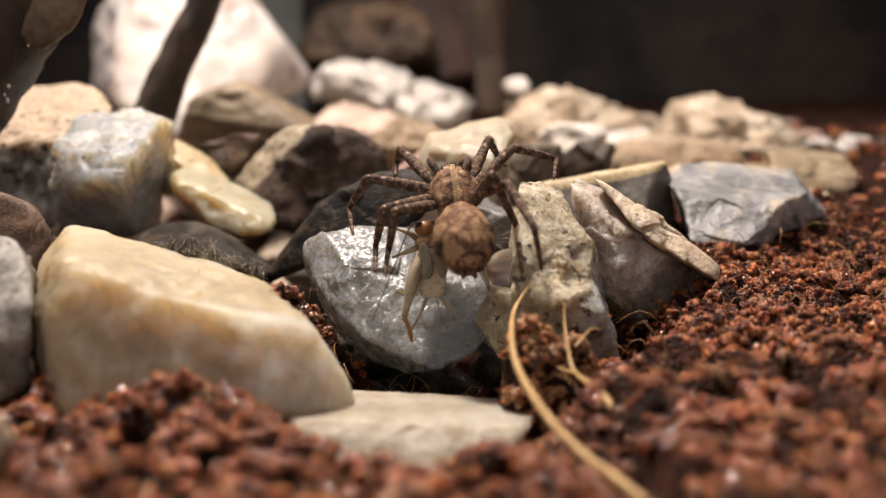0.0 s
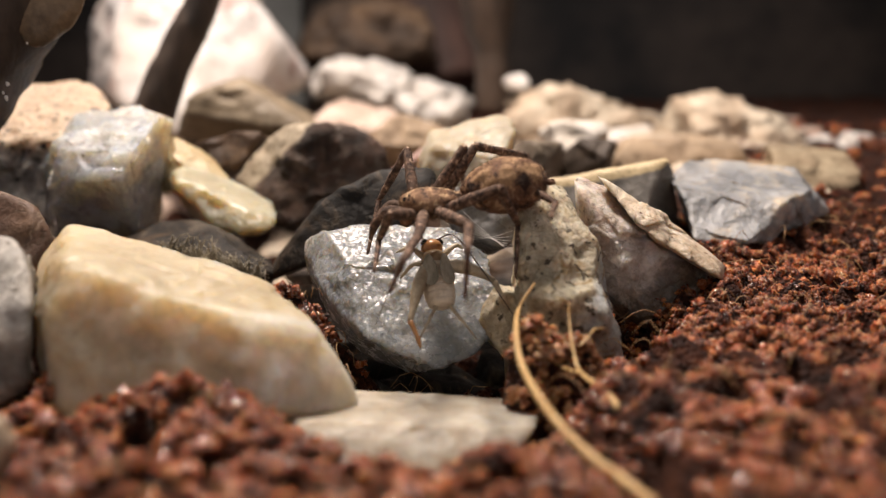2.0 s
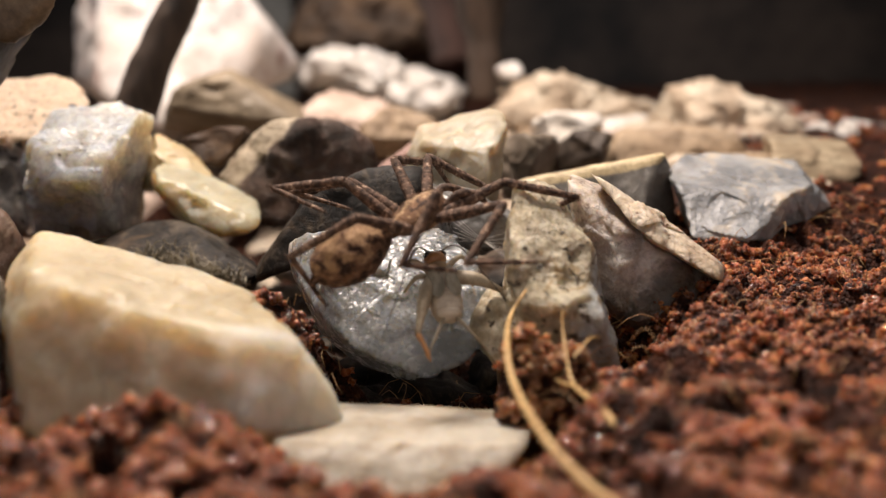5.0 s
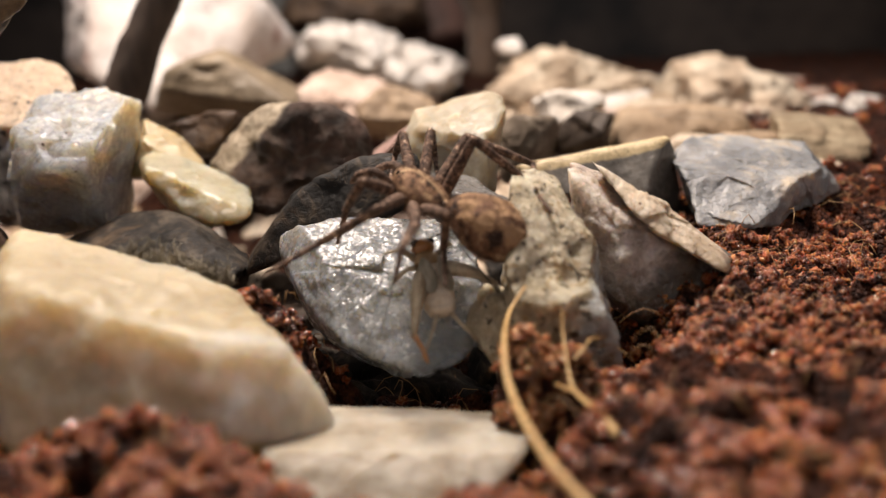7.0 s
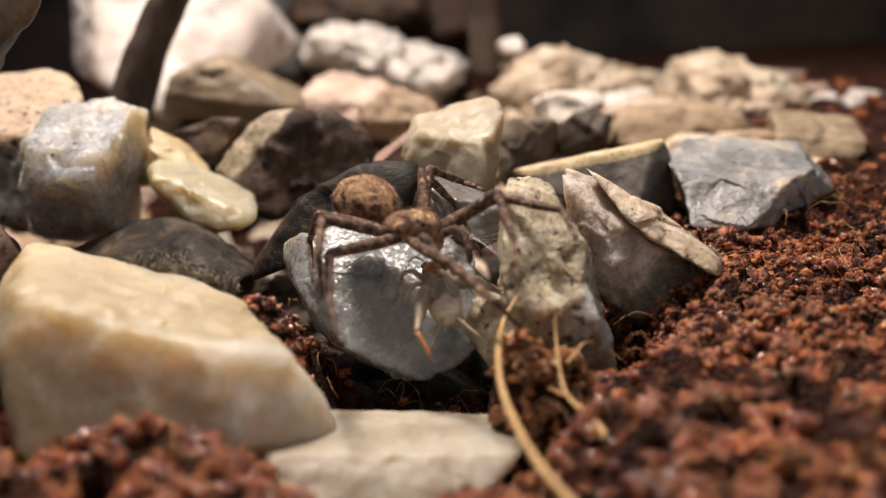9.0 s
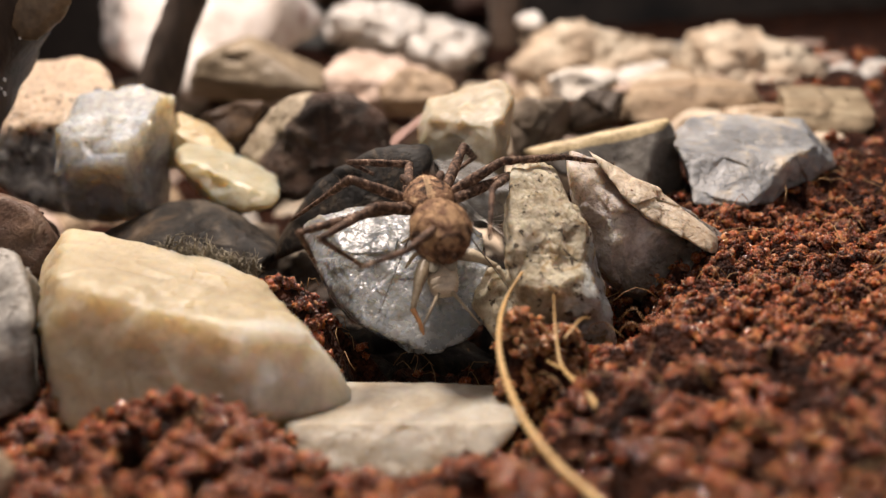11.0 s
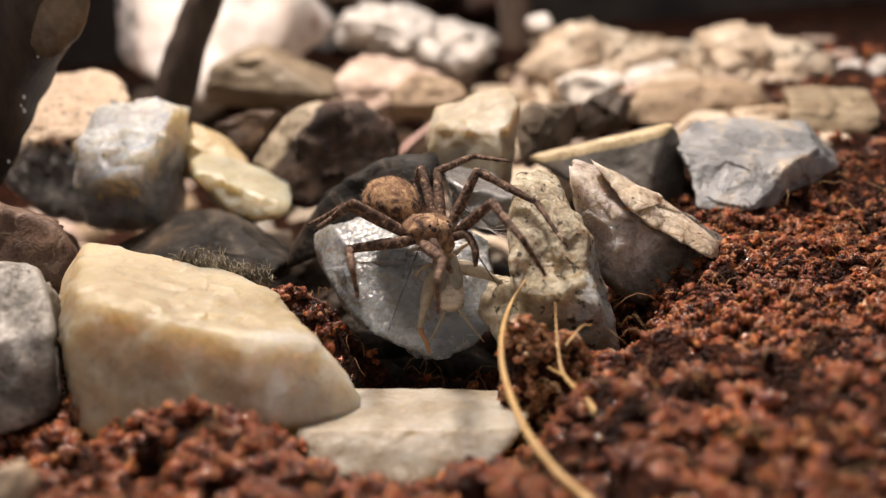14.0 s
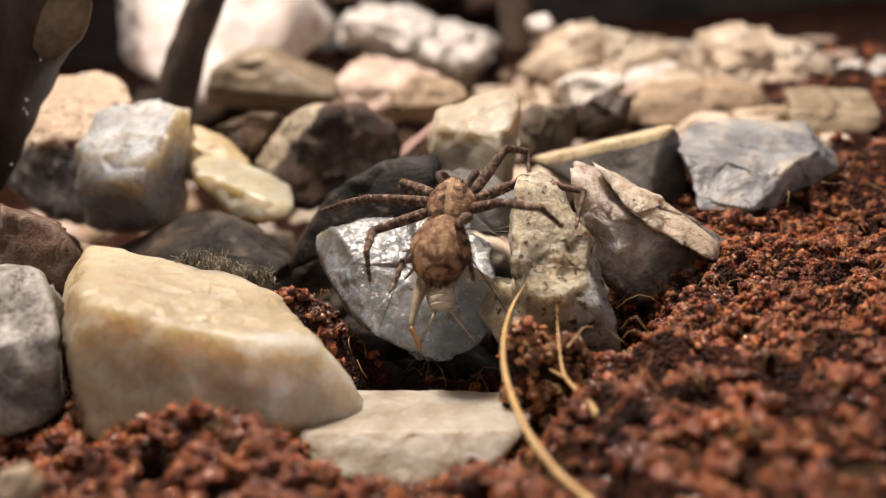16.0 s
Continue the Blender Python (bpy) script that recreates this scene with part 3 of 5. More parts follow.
stone("straw-coloured striped stone at the edge of the coir", M_STRAW, (0.0944, 0.2300, 0.0131),
      [(-112, 29, 12.7), (-180, 81, 6.5), (114, 78, 6.2), (74, 30, 9.8), (65, -13, 12.1), (30, -73, 8.6), (-74, -71, 6.6), (-103, -22, 11.6), (26, 69, 2.6), (9, 42, 4.9), (180, 5, 14)], edge=24, amp=2.4, sub=5, flake=1.0)
stone("tan-brown stone among the far pebbles", M_TAN, (0.0665, 0.2620, 0.0103),
      [(-101, 22, 19.3), (-154, 81, 10), (111, 77, 10.1), (79, 31, 18.5), (70, -21, 20.5), (14, -77, 9.2), (-60, -73, 10.7), (-93, -27, 18.9), (0, 25, 17.5), (180, 5, 17.5)], edge=24, amp=1.5, sub=5, flake=1.0)
stone("brown-grey stone behind the yellow-topped wedge", M_BROWNG, (0.0203, 0.2220, 0.0148),
      [(-103, 53, 7.9), (145, 80, 7), (88, 16, 9), (78, -33, 8), (49, -71, 7.4), (-87, -22, 8.2), (-92, 6, 7.1), (-30, 15, 11), (35, 25, 12), (180, 5, 15)], edge=27, amp=1.5, sub=5, flake=1.0)
stone("dark pointed stone with a chipped top", M_DARK, (0.0360, 0.2320, 0.0189),
      [(136, 80, 2.6), (-105, 46, 2.9), (83, 10, 8.1), (78, -22, 7.3), (25, -78, 8.3), (-93, -8, 9.5), (0, 25, 13), (180, 5, 13)], edge=68, amp=1.5, sub=5, flake=1.0)
stone("small chalky white stone", M_WHITE, (0.0367, 0.2620, 0.0191),
      [(-108, 62, 6.6), (156, 83, 5.2), (86, 28, 9.5), (69, -58, 6.8), (-46, -78, 6), (-91, -18, 9.1), (0, 25, 15), (180, 5, 15)], edge=20, amp=1.5, sub=5, flake=1.0)
stone("cream quartz stone with waxy faces", M_CREAM, (0.0043, 0.1820, 0.0225),
      [(-90, 27, 9.9), (-106, 66, 8.5), (114, 73, 11.2), (91, 16, 10.3), (88, -1, 9.1), (80, -34, 11.6), (-44, -72, 9.9), (-76, -41, 10.5), (-85, -4, 10.9), (-43, 63, 5.1), (-29, 17, 7.4), (63, -2, 9.4), (180, 5, 13)], edge=37, amp=1.5, sub=5, flake=1.0)
stone("pink quartz sliver leaning on a cream stone", M_PINK, (-0.0063, 0.2070, 0.0198),
      [(-91, 36, 4.9), (-99, 57, 3.1), (-116, 74, 5.2), (93, 11, 10.4), (81, -50, 2.5), (83, -47, 2.4), (-71, -47, 11.1), (0, 25, 10), (180, 5, 10)], edge=24, amp=0.9, sub=5, flake=0.5)
stone("dark umber stone with one cream side", M_UMBER, (-0.0297, 0.2000, 0.0171),
      [(-84, 41, 14.2), (-95, 66, 12.9), (138, 79, 12.9), (106, 47, 14.6), (99, 13, 15.3), (90, -29, 13.6), (74, -61, 11), (74, -62, 11.1), (-66, -38, 15.4), (-68, -31, 15.6), (-35, 28, 9.3), (3, 22, 8.1), (180, 5, 17)], edge=37, amp=1.5, sub=5, flake=1.0)
stone("small dark brown stone", M_DARKB, (-0.0562, 0.2250, 0.0220),
      [(-90, 66, 5.8), (-154, 83, 5.8), (104, 3, 9.3), (95, -44, 6.5), (-53, -64, 8), (-70, -14, 8.7), (0, 25, 12), (180, 5, 12)], edge=31, amp=1.5, sub=5, flake=1.0)
stone("upper yellow stone of a stacked pair", M_LEMON, (-0.0596, 0.2040, 0.0193),
      [(-83, 56, 8.4), (123, 62, 4.5), (116, 46, 4), (113, 34, 4.6), (102, -19, 8.8), (-14, -77, 7.2), (-71, 6, 8), (46, 64, 3.9), (0, 2, 8), (180, 5, 9)], edge=18, amp=1.4, sub=6, flake=0.7)
stone("long pale lemon stone with a smooth face", M_LEMON2, (-0.0489, 0.1880, 0.0133),
      [(-85, 55, 11.4), (136, 70, 6.6), (122, 57, 6.3), (110, 30, 9.2), (94, -34, 12.3), (28, -76, 8.1), (-44, -64, 6.8), (-62, -38, 7.8), (-70, -2, 10.5), (82, 70, 3.5), (0, 28, 8.1), (30, 40, 7.6), (180, 5, 11)], edge=22, amp=1.5, sub=6, flake=0.8)
stone("frosty grey-white quartz stone with a cream end", M_QUARTZ, (-0.0693, 0.1840, 0.0207),
      [(-71, 41, 14.4), (-139, 84, 13.6), (129, 71, 13.9), (109, 10, 17.5), (105, -14, 15.4), (101, -31, 14.5), (34, -76, 14.8), (-33, -66, 15.4), (-60, -17, 17), (-67, 20, 15.4), (-25, 73, 9.3), (-23, 27, 11.4), (86, -11, 10.8), (-1, -41, 11.1), (-55, 5, 13.0), (20, 18, 12.6), (180, 5, 20)], edge=30, amp=1.9, sub=7, flake=1.7)
stone("speckled granite stone with an orange-tan top", M_GRANITE, (-0.0946, 0.2040, 0.0261),
      [(-65, 32, 13.7), (-77, 76, 17.1), (132, 79, 17), (118, 49, 17.2), (110, -10, 16.7), (107, -30, 17.9), (-21, -72, 20.5), (-53, -37, 18.5), (-62, 12, 14.8), (-20, 57, 5.6), (-15, 13, 9.5), (180, 5, 25)], edge=24, amp=2.1, sub=6, flake=1.0)
stone("dark grey flat stone between the pale stones", M_SLATE, (-0.0481, 0.1660, 0.0048),
      [(-101, 66, 11.3), (145, 69, 8.1), (120, 43, 8.2), (106, 5, 12.5), (71, -60, 10.9), (-21, -68, 7.2), (-48, -49, 9.5), (3, 74, 3.6), (-6, 49, 5.3), (180, 5, 15)], edge=37, amp=1.2, sub=5, flake=1.0)
stone("brown-red stone with pale cracks", M_REDB, (-0.0784, 0.1460, 0.0156),
      [(137, 60, 7.5), (135, 57, 7.1), (124, 28, 7), (114, -11, 9.6), (40, -74, 10.1), (-30, -61, 9.6), (-60, 12, 9.5), (0, 25, 15), (180, 5, 15)], edge=27, amp=1.5, sub=5, flake=1.0)
stone("mottled grey-white stone at the tank's edge", M_MOTTLE, (-0.0624, 0.1120, 0.0099),
      [(175, 73, 11.4), (148, 62, 10.6), (123, 17, 6.7), (119, 2, 5.6), (115, -8, 5.9), (99, -40, 10), (25, -66, 13.8), (-60, 12, 9.3), (-5, 62, 8), (15, 20, 10), (180, 5, 15)], edge=27, amp=1.95, sub=5, flake=1.0)
stone("dark glassy slate slab leaning behind the spider", M_OBSID, (-0.0179, 0.1650, 0.0113),
      [(-83, 24, 12.6), (-91, 42, 8.7), (-113, 69, 8.2), (-176, 79, 10.6), (96, 9, 16.3), (88, -27, 10.3), (72, -56, 7), (46, -70, 6.8), (64, -64, 5), (0, 25, 8), (180, 5, 8)], edge=41, amp=0.75, sub=5, flake=0.6)
stone("small translucent grey stone behind the spider", M_WETG, (0.0050, 0.1630, 0.0134),
      [(-116, 67, 8.3), (120, 66, 5.4), (107, 51, 4.9), (87, -8, 8), (57, -62, 8.6), (-60, -58, 6.5), (-84, -8, 6.9), (0, 25, 9), (180, 5, 9)], edge=31, amp=1.5, sub=5, flake=1.0)
stone("knobbly cream pebble beside the coir", M_CHALKY, (-0.0474, 0.0780, 0.0049),
      [(-159, 65, 3), (136, 27, 2.3), (122, 2, 1.9), (102, -33, 2.6), (-5, -56, 3.2), (-62, 12, 2.6), (0, 25, 7), (180, 5, 7)], edge=20, amp=2.25, sub=5, flake=1.0)
stone("large white quartz boulder with pink veins", M_BIGW, (-0.1018, 0.3720, 0.0501),
      [(-69, 12, 40.5), (-68, 29, 37.9), (-63, 58, 36.6), (48, 82, 35), (98, 37, 32.1), (99, 33, 32.3), (99, 35, 31.4), (97, -11, 54.1), (87, -75, 38.8), (-64, -65, 39.6), (-69, 3, 42.5), (-50, 20, 41), (-5, 35, 38), (45, 25, 40), (70, -5, 44), (180, 5, 60)], edge=30, amp=3.0, sub=5, flake=1.3)
stone("olive-brown stone below the white boulder", M_OLIVE, (-0.0644, 0.2900, 0.0273),
      [(-75, 21, 19.6), (-78, 62, 13.4), (-85, 85, 11.5), (103, 67, 11.5), (101, 45, 15), (96, -27, 21.1), (66, -82, 11.9), (-48, -80, 13.3), (0, 25, 25), (180, 5, 25)], edge=17, amp=1.5, sub=5, flake=1.0)
stone("crumbly chalk-white rock among the gravel", M_CHALKW, (-0.0261, 0.4000, 0.0308),
      [(-82, 20, 31.6), (-85, 58, 23.9), (-171, 89, 15.5), (98, 69, 15.5), (98, 68, 15.8), (90, -1, 36.4), (79, -63, 26.6), (-65, -72, 18.3), (-74, -57, 22.5), (0, 25, 30), (180, 5, 30)], edge=17, amp=13.5, sub=5, flake=1.0)
stone("broad tan rock with a rough top", M_FARTAN, (0.0513, 0.3600, 0.0167),
      [(-95, 30, 27.5), (-115, 79, 15.6), (96, 72, 13), (96, 72, 13), (79, 3, 33.2), (33, -79, 15.8), (-53, -78, 14.2), (-90, -17, 31), (0, 25, 35), (180, 5, 35)], edge=20, amp=9.0, sub=5, flake=1.0)
stone("long tan rock at the back", M_FARTAN, (0.1025, 0.3300, 0.0168),
      [(-105, 33, 21.3), (-119, 74, 14.5), (91, 74, 9.2), (85, 66, 10.4), (71, 8, 25.4), (44, -73, 14.7), (-60, -78, 11.9), (-100, -15, 22.7), (0, 25, 30), (180, 5, 30)], edge=24, amp=6.75, sub=5, flake=1.0)
stone("small white pebble on the tan rock", M_CHALKW, (0.0275, 0.3600, 0.0332),
      [(-96, 48, 4.2), (142, 86, 3.6), (88, 28, 4.7), (83, -40, 4.5), (-50, -84, 3.7), (-90, -28, 4.9), (0, 25, 10), (180, 5, 10)], edge=17, amp=1.5, sub=4, flake=1.0)
stone("pale pinkish stone behind the dark stones", M_PINKSAND, (-0.0274, 0.3150, 0.0160),
      [(-87, 52, 18.9), (111, 71, 11.7), (98, 35, 18.1), (78, -59, 17.9), (-60, -68, 12.1), (-77, -25, 18.7), (0, 25, 25), (180, 5, 25)], edge=20, amp=3.0, sub=5, flake=1.0)
stone("orange-brown stone behind the dark stones", M_TAN, (-0.0125, 0.2900, 0.0167),
      [(-96, 61, 9.8), (111, 70, 6.9), (100, 48, 9.7), (76, -63, 8.8), (-40, -78, 7.9), (-83, -7, 12.9), (0, 25, 20), (180, 5, 20)], edge=20, amp=3.0, sub=5, flake=1.0)
stone("rough brown rock against the back wall", M_ROCKBACK, (-0.0457, 0.5000, 0.0552),
      [(-81, 18, 31.5), (-78, 51, 26.6), (-50, 83, 23.9), (86, 61, 28.2), (90, 12, 37.9), (90, -63, 30.5), (-72, -84, 23.9), (-81, -50, 32.8), (0, 25, 40), (180, 5, 40)], edge=17, amp=7.5, sub=5, flake=1.0)


def ledge(parent, name, centre, facets, material, seed, label=""):
    """A lump grown on a stone."""
    ob = part(name, rock_mesh(facets, 12, 1.8, 5, seed, flake=0.9), material, parent, label)
    ob.location = Vector(centre) - parent.location
    return ob


ledge(crusted, "ledge", (0.0094, 0.1300, 0.0014), [(-85, 20, 5.0), (-62, 50, 6.0), (90, 0, 5), (0, 20, 4.6), (-40, 10, 4.8), (-80, -30, 5), (0, -70, 9), (180, 5, 6), (60, 70, 6.2)], M_CRUST, 91)


rind = part("crust", rock_mesh([(105, 56, 2.5), (100, 47, 2.8), (-75, -56, 2.9), (-62, -44, 4.0), (-10, 30, 8.0), (20, 45, 6.0), (-125, 67, 13.2), (-93, -4, 15.4), (74, 0, 11.0), (180, 5, 8)], 26, 2.4, 6, 92, chips=26, flake=0.9), M_CREAMCRUST, slanting, "thick cream rind with rusty cracks")
rind.location = Vector((0.0340, 0.1432, 0.0141)) - slanting.location


def pebble_facets(rng, r):
    out = [(a, 0, r * 1000) for a in (0, 90, 180, 270)] + [(0, 90, r * 700), (0, -90, r * 800)]
    for i in range(9):
        u = rng.normal(size=3)
        u /= np.linalg.norm(u)
        out.append((math.degrees(math.atan2(u[0], -u[1])), math.degrees(math.asin(u[2])), r * 1000 * rng.uniform(0.62, 1.0) * (0.75 if abs(u[2]) > 0.6 else 1)))
    return out


def gravel(count, xlim, ylim, rmin, rmax, mats, seed, lift=0.2):
    """Loose gravel that fills the hollows between the larger stones; dark pebbles put the gaps' shade into colour."""
    rng = np.random.default_rng(seed)
    for i in range(count):
        x, y, r = rng.uniform(*xlim), rng.uniform(*ylim), rng.uniform(rmin, rmax)
        m, word = mats[int(rng.integers(len(mats)))]
        # dark pebbles around the pit: the gap's shade is put into their colour
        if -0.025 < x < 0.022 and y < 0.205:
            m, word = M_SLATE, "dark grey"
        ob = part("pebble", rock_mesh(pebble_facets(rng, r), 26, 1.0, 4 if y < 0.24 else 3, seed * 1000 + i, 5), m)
        ob.location = (x, y, coir_height(x, y) + r * lift)
        tagged(ob, "small " + word + " pebble in the gravel bed", "pebble", "gravel pebbles")


# only dark pebbles nearby, standing in for shade between the stones
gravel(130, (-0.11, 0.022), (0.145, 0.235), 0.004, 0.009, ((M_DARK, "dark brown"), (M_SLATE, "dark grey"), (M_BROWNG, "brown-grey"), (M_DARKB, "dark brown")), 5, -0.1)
gravel(170, (-0.16, 0.09), (0.215, 0.42), 0.006, 0.012, ((M_PINKSAND, "pinkish"), (M_TAN, "tan"), (M_FARTAN, "pale tan"), (M_WHITE, "white"), (M_FARTAN, "pale tan")), 6, -0.15)
gravel(60, (-0.08, 0.15), (0.30, 0.42), 0.006, 0.011, ((M_FARTAN, "pale tan"), (M_CHALKW, "chalk-white"), (M_FARTAN, "pale tan"), (M_PINKSAND, "pinkish")), 7, -0.25)


# ---- wood ----
def branch(name, label, ctrl, radii, material, n=40, sides=20, amp=0.0006, seed=3):
    pts = smooth_path(ctrl, n)
    rr = np.interp(np.linspace(0, 1, n), np.linspace(0, 1, len(radii)), radii)
    vs, fs = tube(pts, rr, sides)
    off = Vector((seed, seed * 2, 0))
    vs = [tuple(Vector(v) + Vector((1, 0.6, 0.3)) * amp * (noise.noise(Vector(v) * 160 + off) + 0.5 * noise.noise(Vector(v) * 600 + off))) for v in vs]
    ob = part(name, (vs, fs), material)
    return tagged(ob, label, name.split("_")[-1])


branch("twig", "thick dark twig standing before the white boulder", [(-0.0590, 0.2500, 0.0838), (-0.0664, 0.2500, 0.0604), (-0.0757, 0.2500, 0.0438), (-0.0848, 0.2500, 0.0252)], [0.0046, 0.0046, 0.0052, 0.006], M_WOOD)
bark = branch("bark_branch", "dark cork bark branch leaning at the tank side", [(-0.0741, 0.1720, 0.0738), (-0.0824, 0.1720, 0.0577), (-0.0914, 0.1720, 0.0441), (-0.1017, 0.1720, 0.0292), (-0.1158, 0.1720, 0.0099)], [0.0104, 0.0104, 0.0100, 0.0100, 0.009], M_BARK, amp=0.0016)
branch("wood_post", "dark brown stem standing at the back of the tank", [(0.0179, 0.3800, 0.1160), (0.0169, 0.3800, 0.0677), (0.0186, 0.3800, 0.0449), (0.0190, 0.3800, 0.0216)], [0.013, 0.012, 0.007, 0.007], M_BARK)


def root(label, ctrl, radii, n=60, seed=1):
    pts = smooth_path(ctrl, n)
    rr = np.interp(np.linspace(0, 1, n), np.linspace(0, 1, len(radii)), radii)
    return tagged(part("root", tube(pts, rr, 10), M_ROOT), label, "root")


root("long dry straw-yellow root arching out of the coir", [(0.0116, 0.1210, 0.0102), (0.0091, 0.1165, 0.0080), (0.0077, 0.1049, 0.0080), (0.0078, 0.0967, 0.0060), (0.0098, 0.0859, 0.0045), (0.0128, 0.0791, 0.0028), (0.0155, 0.0752, 0.0018), (0.0191, 0.0699, 0.0005)], [0.0002, 0.0003, 0.00038, 0.00045, 0.0005, 0.0006])
root("short thin dry root rising from the coir fluff", [(0.0156, 0.1137, 0.0092), (0.0154, 0.1111, 0.0070), (0.0153, 0.1065, 0.0048), (0.0156, 0.1023, 0.0032), (0.0175, 0.0965, 0.0029), (0.0190, 0.0935, 0.0015)], [0.00008, 0.00014, 0.00016, 0.00021, 0.00040, 0.0006])
root("thin dry root end leaning on another root", [(0.0138, 0.1063, 0.0025), (0.0147, 0.1043, 0.0027), (0.0157, 0.1021, 0.0031)], [0.00010, 0.00016, 0.0002])
root("short curled dry root in the coir fluff", [(0.0205, 0.1131, 0.0056), (0.0192, 0.1122, 0.0059), (0.0180, 0.1105, 0.0055), (0.0165, 0.1090, 0.0044)], [0.00009, 0.00014, 0.00016])


# ---- spider and its prey ----
def spider_skin(name, light, mid_c, dark, scale, centre_stripe=0.0, rings=0.0, back=None):
    """Brown, finely hairy skin, mottled; back: colour of the upper side, with a ragged border; centre_stripe: half-width in metres of a pale middle band; rings: spacing of leg rings."""
    m, nt, b = nodes_of(name)
    co = nt.nodes.new("ShaderNodeTexCoord").outputs["Object"]
    n = noise_at(nt, co, scale, 4, 0.6, 0.3)
    f = noise_at(nt, co, 3500, 2, 0.6)
    col = mix(nt, band(nt, n, 0.38, 0.52), dark, mid_c)
    col = mix(nt, band(nt, n, 0.55, 0.66), col, light)
    if centre_stripe or rings or back:
        sep = add_node(nt, "ShaderNodeSeparateXYZ", {0: co})
    if centre_stripe:
        ax = add_node(nt, "ShaderNodeMath", {0: sep.outputs[0]}, operation="ABSOLUTE").outputs[0]
        col = mix(nt, add_node(nt, "ShaderNodeMath", {0: band(nt, ax, centre_stripe, centre_stripe * 0.5), 1: 0.6}, operation="MULTIPLY").outputs[0], col, light)
    if back:
        edge = add_node(nt, "ShaderNodeMath", {0: n, 1: 0.011, 2: sep.outputs[2]}, operation="MULTIPLY_ADD").outputs[0]
        tan = mix(nt, band(nt, n, 0.40, 0.56), mid_c, back)
        col = mix(nt, band(nt, edge, 0.0066, 0.0084), col, tan)
    if rings:
        w = add_node(nt, "ShaderNodeMath", {0: sep.outputs[2], 1: 6.283 / rings}, operation="MULTIPLY").outputs[0]
        w = add_node(nt, "ShaderNodeMath", {0: w}, operation="SINE").outputs[0]
        col = mix(nt, add_node(nt, "ShaderNodeMath", {0: band(nt, w, 0.1, 0.7), 1: 0.55}, operation="MULTIPLY").outputs[0], col, dark)
    col = mix(nt, 0.45, col, mix(nt, band(nt, f, 0.3, 0.7), (0.4, 0.36, 0.33), (1, 1, 1)), "MULTIPLY")
    nt.links.new(col, b.inputs["Base Color"])
    b.inputs["Roughness"].default_value = 0.75
    b.inputs["Specular IOR Level"].default_value = 0.25
    bp = add_node(nt, "ShaderNodeBump", {"Height": f, "Strength": 0.8, "Distance": 0.0002})
    nt.links.new(bp.outputs[0], b.inputs["Normal"])
    return m


M_ABD = spider_skin("spider_abdomen_skin", (0.46, 0.33, 0.21), (0.18, 0.095, 0.055), (0.030, 0.016, 0.011), 520, back=(0.40, 0.25, 0.135))
M_CEPH = spider_skin("spider_carapace_skin", (0.58, 0.40, 0.23), (0.25, 0.14, 0.08), (0.045, 0.024, 0.015), 560, 0.0007)
M_LEG = spider_skin("spider_leg_skin", (0.50, 0.36, 0.26), (0.18, 0.11, 0.076), (0.045, 0.028, 0.021), 1100, 0.0, 0.0031)
M_HAIR = plain_mat("spider_hair", (0.20, 0.125, 0.08), (0.11, 0.065, 0.04), 300, 0.5)
M_EYE = plain_mat("spider_eye", (0.012, 0.010, 0.008), (0.006, 0.005, 0.004), 300, 0.08, 0.0)
M_CR_PALE = plain_mat("cricket_abdomen_skin", (0.74, 0.65, 0.52), (0.52, 0.42, 0.30), 300, 0.4, 0.3)
M_CR_SHIELD = plain_mat("cricket_saddle_shell", (0.46, 0.31, 0.16), (0.26, 0.16, 0.08), 300, 0.35, 0.2)
M_CR_LIMB = plain_mat("cricket_limb_skin", (0.54, 0.46, 0.33), (0.34, 0.27, 0.18), 260, 0.4, 0.2)
M_CR_HEAD = plain_mat("cricket_head_shell", (0.46, 0.22, 0.07), (0.28, 0.12, 0.04), 300, 0.3, 0.2, coat=0.3)
M_CR_WING = plain_mat("cricket_wing_film", (0.40, 0.36, 0.28), (0.20, 0.18, 0.13), 260, 0.35, 0.4, (3, 1, 1))
M_CR_DARK = plain_mat("cricket_feeler", (0.07, 0.05, 0.035), (0.03, 0.02, 0.015), 300, 0.5)


def blob(size, shape=None, sub=4, at=(0, 0, 0), rough=0.0, seed=0):
    """An organic lump: a sphere of half-sizes in mm, changed by shape(u) -> (sx, sy, sz, dz)."""
    base, faces = sphere_dirs(sub)
    vs = []
    for u in base:
        sx, sy, sz, dz = shape(u) if shape else (1, 1, 1, 0)
        p = Vector((u[0] * size[0] * sx, u[1] * size[1] * sy, u[2] * size[2] * sz + dz)) * 0.001 + Vector(at) * 0.001
        if rough:
            p += Vector(u) * rough * 0.001 * noise.noise(p * 900 + Vector((seed, 0, 0)))
        vs.append(tuple(p))
    return vs, faces


